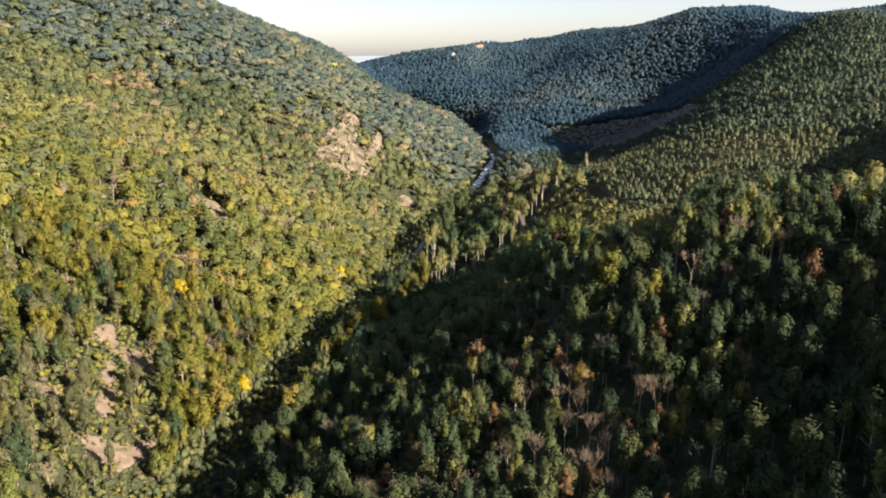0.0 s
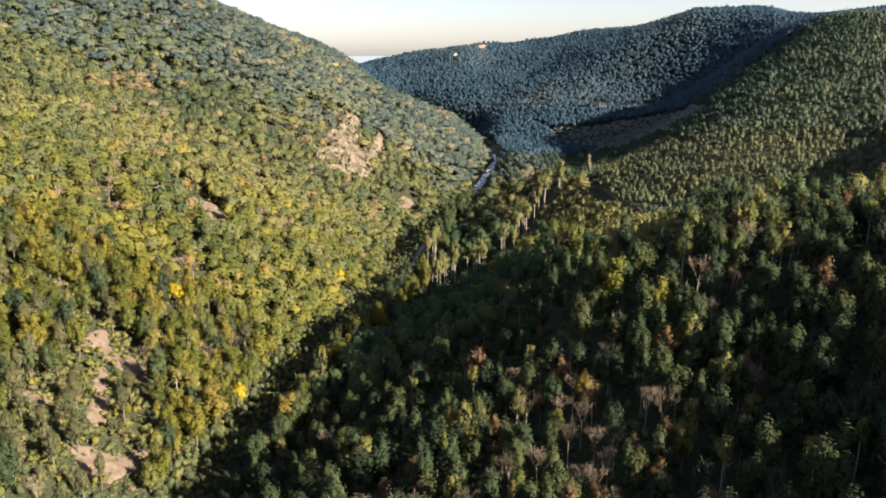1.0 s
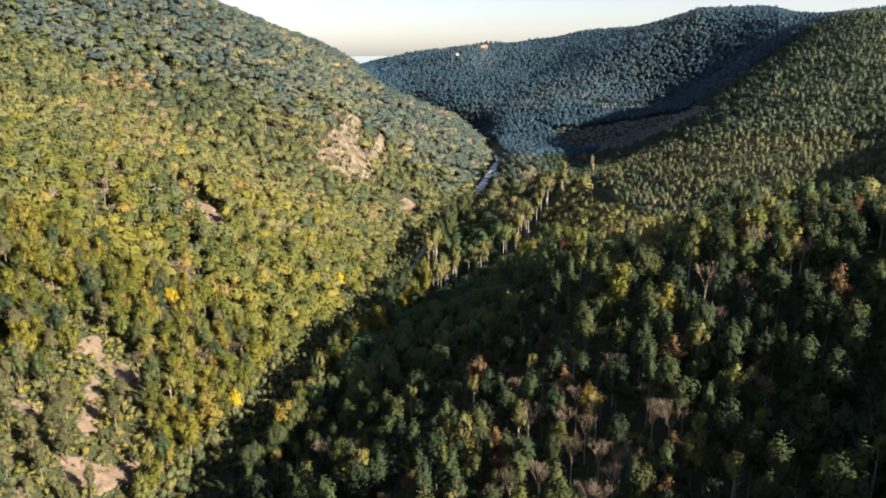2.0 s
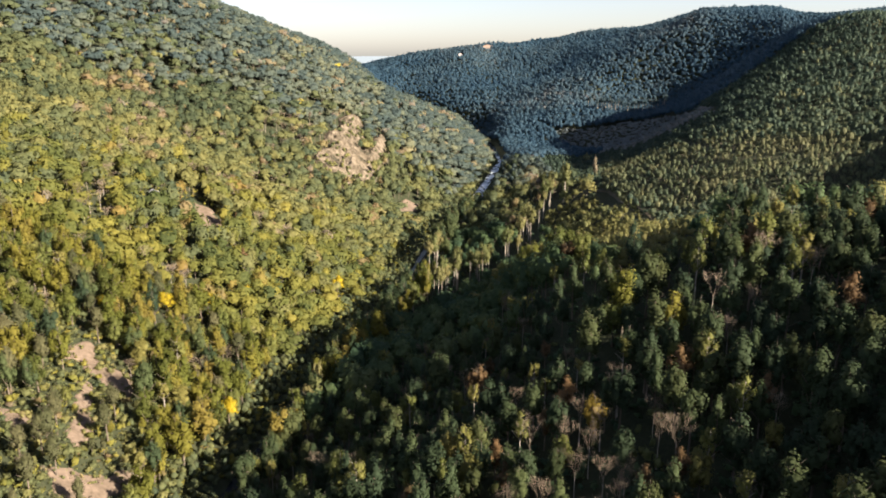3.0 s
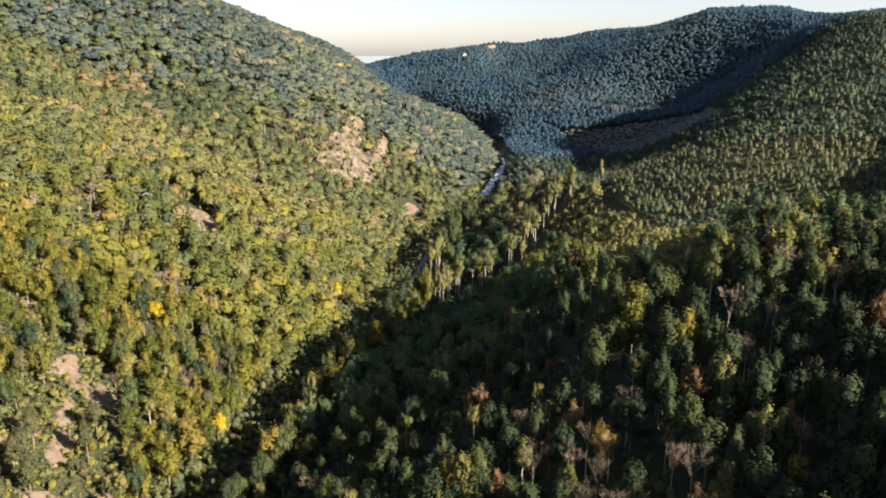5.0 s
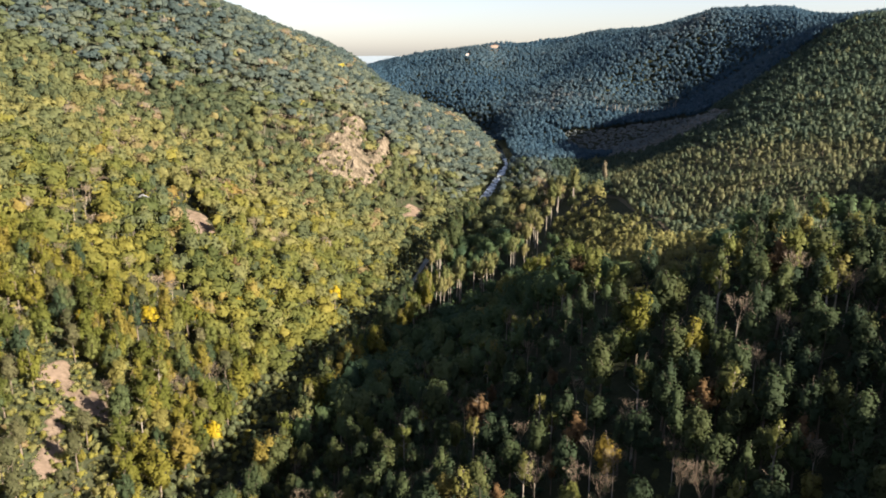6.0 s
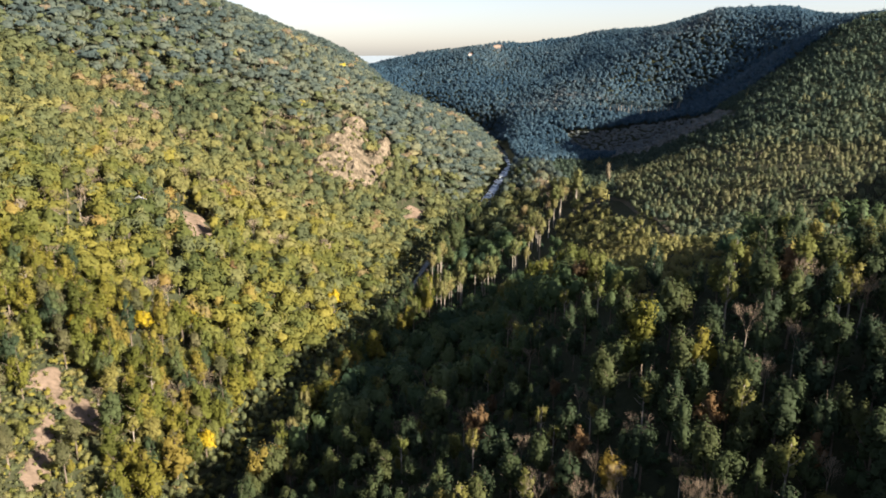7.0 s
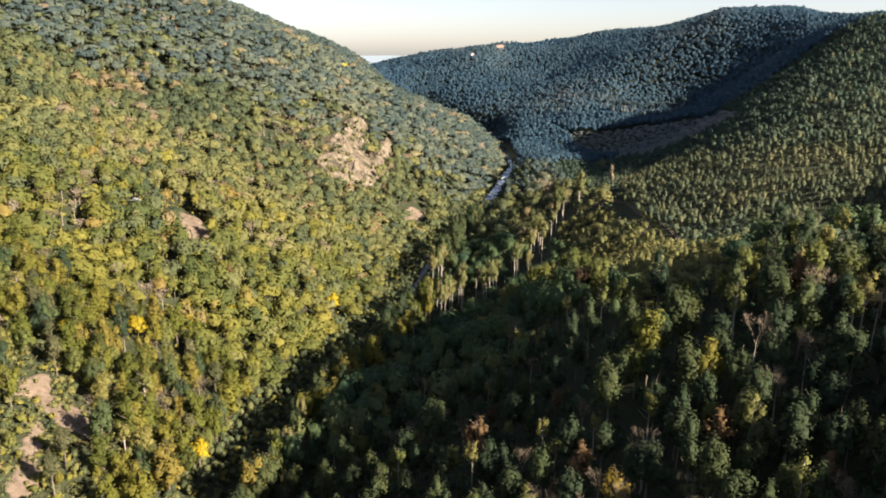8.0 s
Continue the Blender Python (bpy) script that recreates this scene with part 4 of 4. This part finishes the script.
def rock_lift(xs, ys):
    """How far the rock stands proud of the slope; minus outside it."""
    deep = 2.8 + edge_in(xs, ys, ROCKFACE) + 5 * (value_noise(xs, ys, 16, 51, 3) - 0.5)
    up = np.clip(deep / 7.0, 0, 1)
    ribs = np.abs(value_noise(xs * 0.7, ys * 1.5, 15, 52, 4) - 0.5) * 2
    steps = value_noise(xs * 1.5, ys * 0.6, 9, 53, 4)
    fine = value_noise(xs, ys, 3.0, 54, 3)
    return np.where(deep > 0, up * (0.8 + 4.5 * (1 - ribs) ** 3 + 4.0 * np.floor(steps * 5) / 5 + 1.4 * fine + 3.5 * np.clip(value_noise(xs, ys, 6.0, 58, 2) - 0.5, 0, 1) * 2), -1.5)


def rock_outcrop():
    root = tagged(new("rock_outcrop"), "weathered tan rock face breaking out of the wooded slope", "rock face")
    xs, ys = np.meshgrid(np.arange(-118, -42, 0.8), np.arange(534, 728, 1.3))
    z = land(xs.ravel(), ys.ravel()).reshape(xs.shape) + rock_lift(xs, ys)
    ob = sheet("crag", xs, ys, z, rock_mat)
    ob.parent = root
    r = random.Random(4)
    for _ in range(46):
        bx, by = r.uniform(-104, -54), r.uniform(548, 710)
        up = float(rock_lift(np.array([bx]), np.array([by]))[0])
        if up < 0:
            continue
        ob = rounded_stone(r, r.uniform(0.6, 1.8), "boulder", rock_mat, root)
        ob.location = (bx, by, height(bx, by) + up)
    return root


rock_outcrop()


def landslip(poly, seed):
    """A strip of bare earth on the slope, with loose stones."""
    root = tagged(new("landslip"), "bare pinkish earth landslip with loose stones on the slope", "bare slope", "landslips on the wooded slope")
    px, py = [p[0] for p in poly], [p[1] for p in poly]
    xs, ys = np.meshgrid(np.arange(min(px) - 4, max(px) + 4, 0.6), np.arange(min(py) - 4, max(py) + 4, 0.6))
    deep = edge_in(xs, ys, poly) + 4.5 * (value_noise(xs, ys, 5, 60 + seed, 3) - 0.5) + 1.5
    z = land(xs.ravel(), ys.ravel()).reshape(xs.shape)
    z = z + np.where(deep > 0, np.clip(deep, 0, 1.2) * 0.45 + 0.5 * (value_noise(xs, ys, 2.5, 70 + seed, 3) - 0.4), -1.0)
    ob = sheet("bare_earth", xs, ys, z, earth)
    ob.parent = root
    r = random.Random(seed)
    for _ in range(14):
        k = r.randrange(len(poly))
        f = r.random()
        bx, by = px[k] * f + sum(px) / len(px) * (1 - f), py[k] * f + sum(py) / len(py) * (1 - f)
        ob = rounded_stone(r, r.uniform(0.3, 0.8), "stone", earth, root)
        ob.location = (bx, by, height(bx, by) + 0.5)
    return root


for k, poly in enumerate(SCARS):
    landslip(poly, k)


def track_ribbon():
    p = np.array(TRACK, float)
    t = np.linspace(0, len(p) - 1, 90)
    xs, ys = np.interp(t, range(len(p)), p[:, 0]), np.interp(t, range(len(p)), p[:, 1])
    dx, dy = np.gradient(xs), np.gradient(ys)
    ln = np.hypot(dx, dy)
    side = np.linspace(-1.3, 1.3, 6)
    X = xs[:, None] - (dy / ln)[:, None] * side[None]
    Y = ys[:, None] + (dx / ln)[:, None] * side[None]
    Z = land(X.ravel(), Y.ravel()).reshape(X.shape) + 0.22 - 0.08 * np.abs(np.abs(side) - 0.9)[None]
    return sheet("track", X, Y, Z, soil_light)


soil_light = rough_surface("track_soil", [(0.3, (0.05, 0.045, 0.03)), (0.7, (0.11, 0.09, 0.06))], 1.2, 0.2)
tagged(track_ribbon(), "brown dirt track beside the young plantation", "track", kind="structure")

# boulders in the river
br = random.Random(21)
wet_stone = rough_surface("river_stone", [(0.3, (0.05, 0.045, 0.04)), (0.7, (0.14, 0.125, 0.11))], 1.5, 0.1)
protos = [rounded_stone(br, 1.0, "boulder", wet_stone) for _ in range(4)]
for k in range(120):
    by = br.uniform(310, 860)
    near = np.interp(by, [p[1] for p in RIVER], [p[0] for p in RIVER])
    bx = near + br.choice((-1, 1)) * br.uniform(1.0, 8.5)
    _, level = river_near(np.array([bx]), np.array([by]))
    s = br.uniform(0.5, 1.7)
    m = Matrix.Translation((bx, by, max(float(level[0]) - 0.1, height(bx, by) + 0.1))) @ Matrix.Rotation(br.uniform(0, 6.28), 4, "Z")
    ob = protos[k] if k < 4 else copy_thing(protos[k % 4], m)
    ob.matrix_basis = m @ Matrix.Diagonal((s, s, s, 1))
    tagged(ob, "grey-brown boulder lying in the river bed", "boulder", "boulders in the river")

# the tall dry spruce at the plantation's edge
spruce = tagged(new("spruce_tree"), "tall half-dry brownish spruce above the young plantation", "tree")
v, f = tube([(0, 0, -0.8), (0, 0, 9), (0, 0, 18.5)], [0.28, 0.18, 0.03])
part("trunk", v, f, bark, spruce)
crown_mesh("crown", spruce, (0, 0, 10.5), (3.2, 3.2, 8.8), 520, 40, 0.12, needle_dry, 0.9)
spruce.location = (106, 545, height(106, 545))


def slab(x0, x1, y0, y1, z0, z1):
    v = [(x, y, z) for z in (z0, z1) for y in (y0, y1) for x in (x0, x1)]
    return v, [(0, 2, 3, 1), (4, 5, 7, 6), (0, 1, 5, 4), (2, 6, 7, 3), (0, 4, 6, 2), (1, 3, 7, 5)]


def gable(w, d, eave, ridge, over, thick):
    """A pitched roof of two slopes with overhang."""
    pieces = []
    for s in (-1, 1):
        rise = ridge - eave
        x0, z0 = s * (w / 2 + over), eave - rise * over / (w / 2)
        v = [(0, -d / 2 - over, ridge), (x0, -d / 2 - over, z0), (x0, d / 2 + over, z0), (0, d / 2 + over, ridge)]
        v += [(a, b, c + thick) for a, b, c in v]
        pieces.append((v, [(0, 1, 2, 3), (7, 6, 5, 4), (0, 4, 5, 1), (1, 5, 6, 2), (2, 6, 7, 3), (3, 7, 4, 0)]))
    return joined(pieces)


def plain(name, colour, rough=0.7):
    return rough_surface(name, [(0.25, tuple(0.8 * c for c in colour)), (0.75, colour)], 3.0, 0.01, rough)


dark_boards = plain("dark_boards", (0.035, 0.04, 0.055))
pale_sheet = plain("pale_roofing", (0.4, 0.4, 0.42), 0.5)
limewash = plain("limewash", (0.75, 0.72, 0.66))
clay = plain("clay_roof", (0.33, 0.16, 0.1))
dark_glass = plain("dark_glass", (0.03, 0.035, 0.04), 0.15)


def building(name, label, category, x, y, turn, w, d, eave, ridge, wallmat, roofmat, windows):
    root = tagged(new(name), label, category)
    v, f = slab(-w / 2, w / 2, -d / 2, d / 2, -1.5, eave)
    n = len(v)
    v += [(0, -d / 2, ridge - 0.05), (0, d / 2, ridge - 0.05)]
    f += [(4, 5, n), (6, n + 1, 7)]
    part("wall", v, f, wallmat, root)
    v, f = gable(w, d, eave, ridge, 0.4, 0.15)
    part("roof", v, f, roofmat, root)
    v, f = slab(-0.45, 0.45, -d / 2 - 0.05, -d / 2 + 0.02, 0, 2.0)
    part("door", v, f, dark_boards, root)
    for k in range(windows):
        wx = -w / 2 + w * (k + 0.5) / windows
        if abs(wx) < 0.9:
            continue
        v, f = slab(wx - 0.45, wx + 0.45, -d / 2 - 0.04, -d / 2 + 0.02, 1.1, 2.2)
        part("window", v, f, dark_glass, root)
    root.matrix_basis = Matrix.Translation((x, y, height(x, y))) @ Matrix.Rotation(radians(turn), 4, "Z")
    return root


building("hut", "small dark boarded hut with a pale roof among trees", "hut", -149, 388, 40, 3.4, 4.0, 3.6, 4.6, dark_boards, pale_sheet, 2)

# shrubs on the rock and the landslips
sr = np.random.default_rng(31)
x, y = sr.uniform(-112, -48, 620), sr.uniform(538, 722, 620)
up = rock_lift(x, y)
keep = (up > 0) & (value_noise(x, y, 14, 55, 2) > 0.52)
x, y, up = x[keep], y[keep], up[keep]
n = len(x)
woods("shrubs", x, y, 2 + 3.5 * sr.random(n), 2.5 + 3.5 * sr.random(n), 0.15 + 0.5 * sr.random(n), 34, 0.15, "green shrubs clinging to the rock face", squat=0.95, trunks=False, lift=up - 0.3)
x, y = sr.uniform(-130, -82, 600), sr.uniform(180, 256, 600)
near = np.max([edge_in(x, y, s) for s in SCARS], 0)
keep = (near > -3) & (value_noise(x, y, 6, 56, 2) > 0.5)
x, y = x[keep], y[keep]
n = len(x)
woods("shrubs", x, y, 1 + 2 * sr.random(n), 1.5 + 2 * sr.random(n), 0.4 + 0.4 * sr.random(n), 24, 0.2, "yellow-green shrubs at the edges of the landslips", squat=0.95, trunks=False)

# a pale boulder by the track
pale_stone = rounded_stone(random.Random(9), 1.3, "boulder", limewash)
pale_stone.location = (102, 368, height(102, 368) + 0.7)
tagged(pale_stone, "pale whitish boulder beside the dirt track", "boulder")

# bushes in the thin woods round the landslips
x, y = scatter(-150, -74, 160, 275, 3.4, 43)
near = np.max([edge_in(x, y, s) for s in SCARS], 0)
keep = (near > -40) & (near < -1.4) & (x < bank(y) - 14) & (value_noise(x, y, 8, 58, 2) > 0.12)
x, y, near = x[keep], y[keep], near[keep]
n = len(x)
woods("bushes", x, y, np.minimum(1.4 - 0.35 * near, 2.4 + 2.6 * sr.random(n)), 3.2 + 2.4 * sr.random(n), np.clip(0.34 + 0.14 * sr.normal(size=n) + 0.4 * (sr.random(n) < 0.12), 0.05, 0.95), 110, 0.085, "olive-green bushes in the thin woods round the landslips", lobes=8, squat=0.95, trunks=False, lump=0.3)

# rough grass and low scrub round the landslips
x, y = scatter(-150, -74, 160, 275, 1.8, 41)
near = np.max([edge_in(x, y, s) for s in SCARS], 0)
keep = (near > -20) & ((near < -0.8) | (value_noise(x, y, 4, 57, 2) > 0.6))
x, y = x[keep], y[keep]
n = len(x)
woods("scrub", x, y, 0.6 + 1.6 * sr.random(n) ** 2, 1.4 + 1.5 * sr.random(n), np.clip(0.34 + 0.12 * sr.normal(size=n) + 0.4 * (sr.random(n) < 0.2), 0.1, 0.95), 9, 0.22, "dry yellowish grass and scrub round the landslips", lobes=2, squat=1.0, trunks=False)

tan_wall = plain("tan_plaster", (0.27, 0.21, 0.165))
building("house", "long low tan house below the far ridge", "house", 76, 1548, 6, 20.0, 9.0, 9.0, 12.0, tan_wall, clay, 6)
building("house", "small white plastered house on the far ridge", "house", 21, 1462, -8, 6.5, 8.0, 6.0, 8.5, limewash, clay, 2)
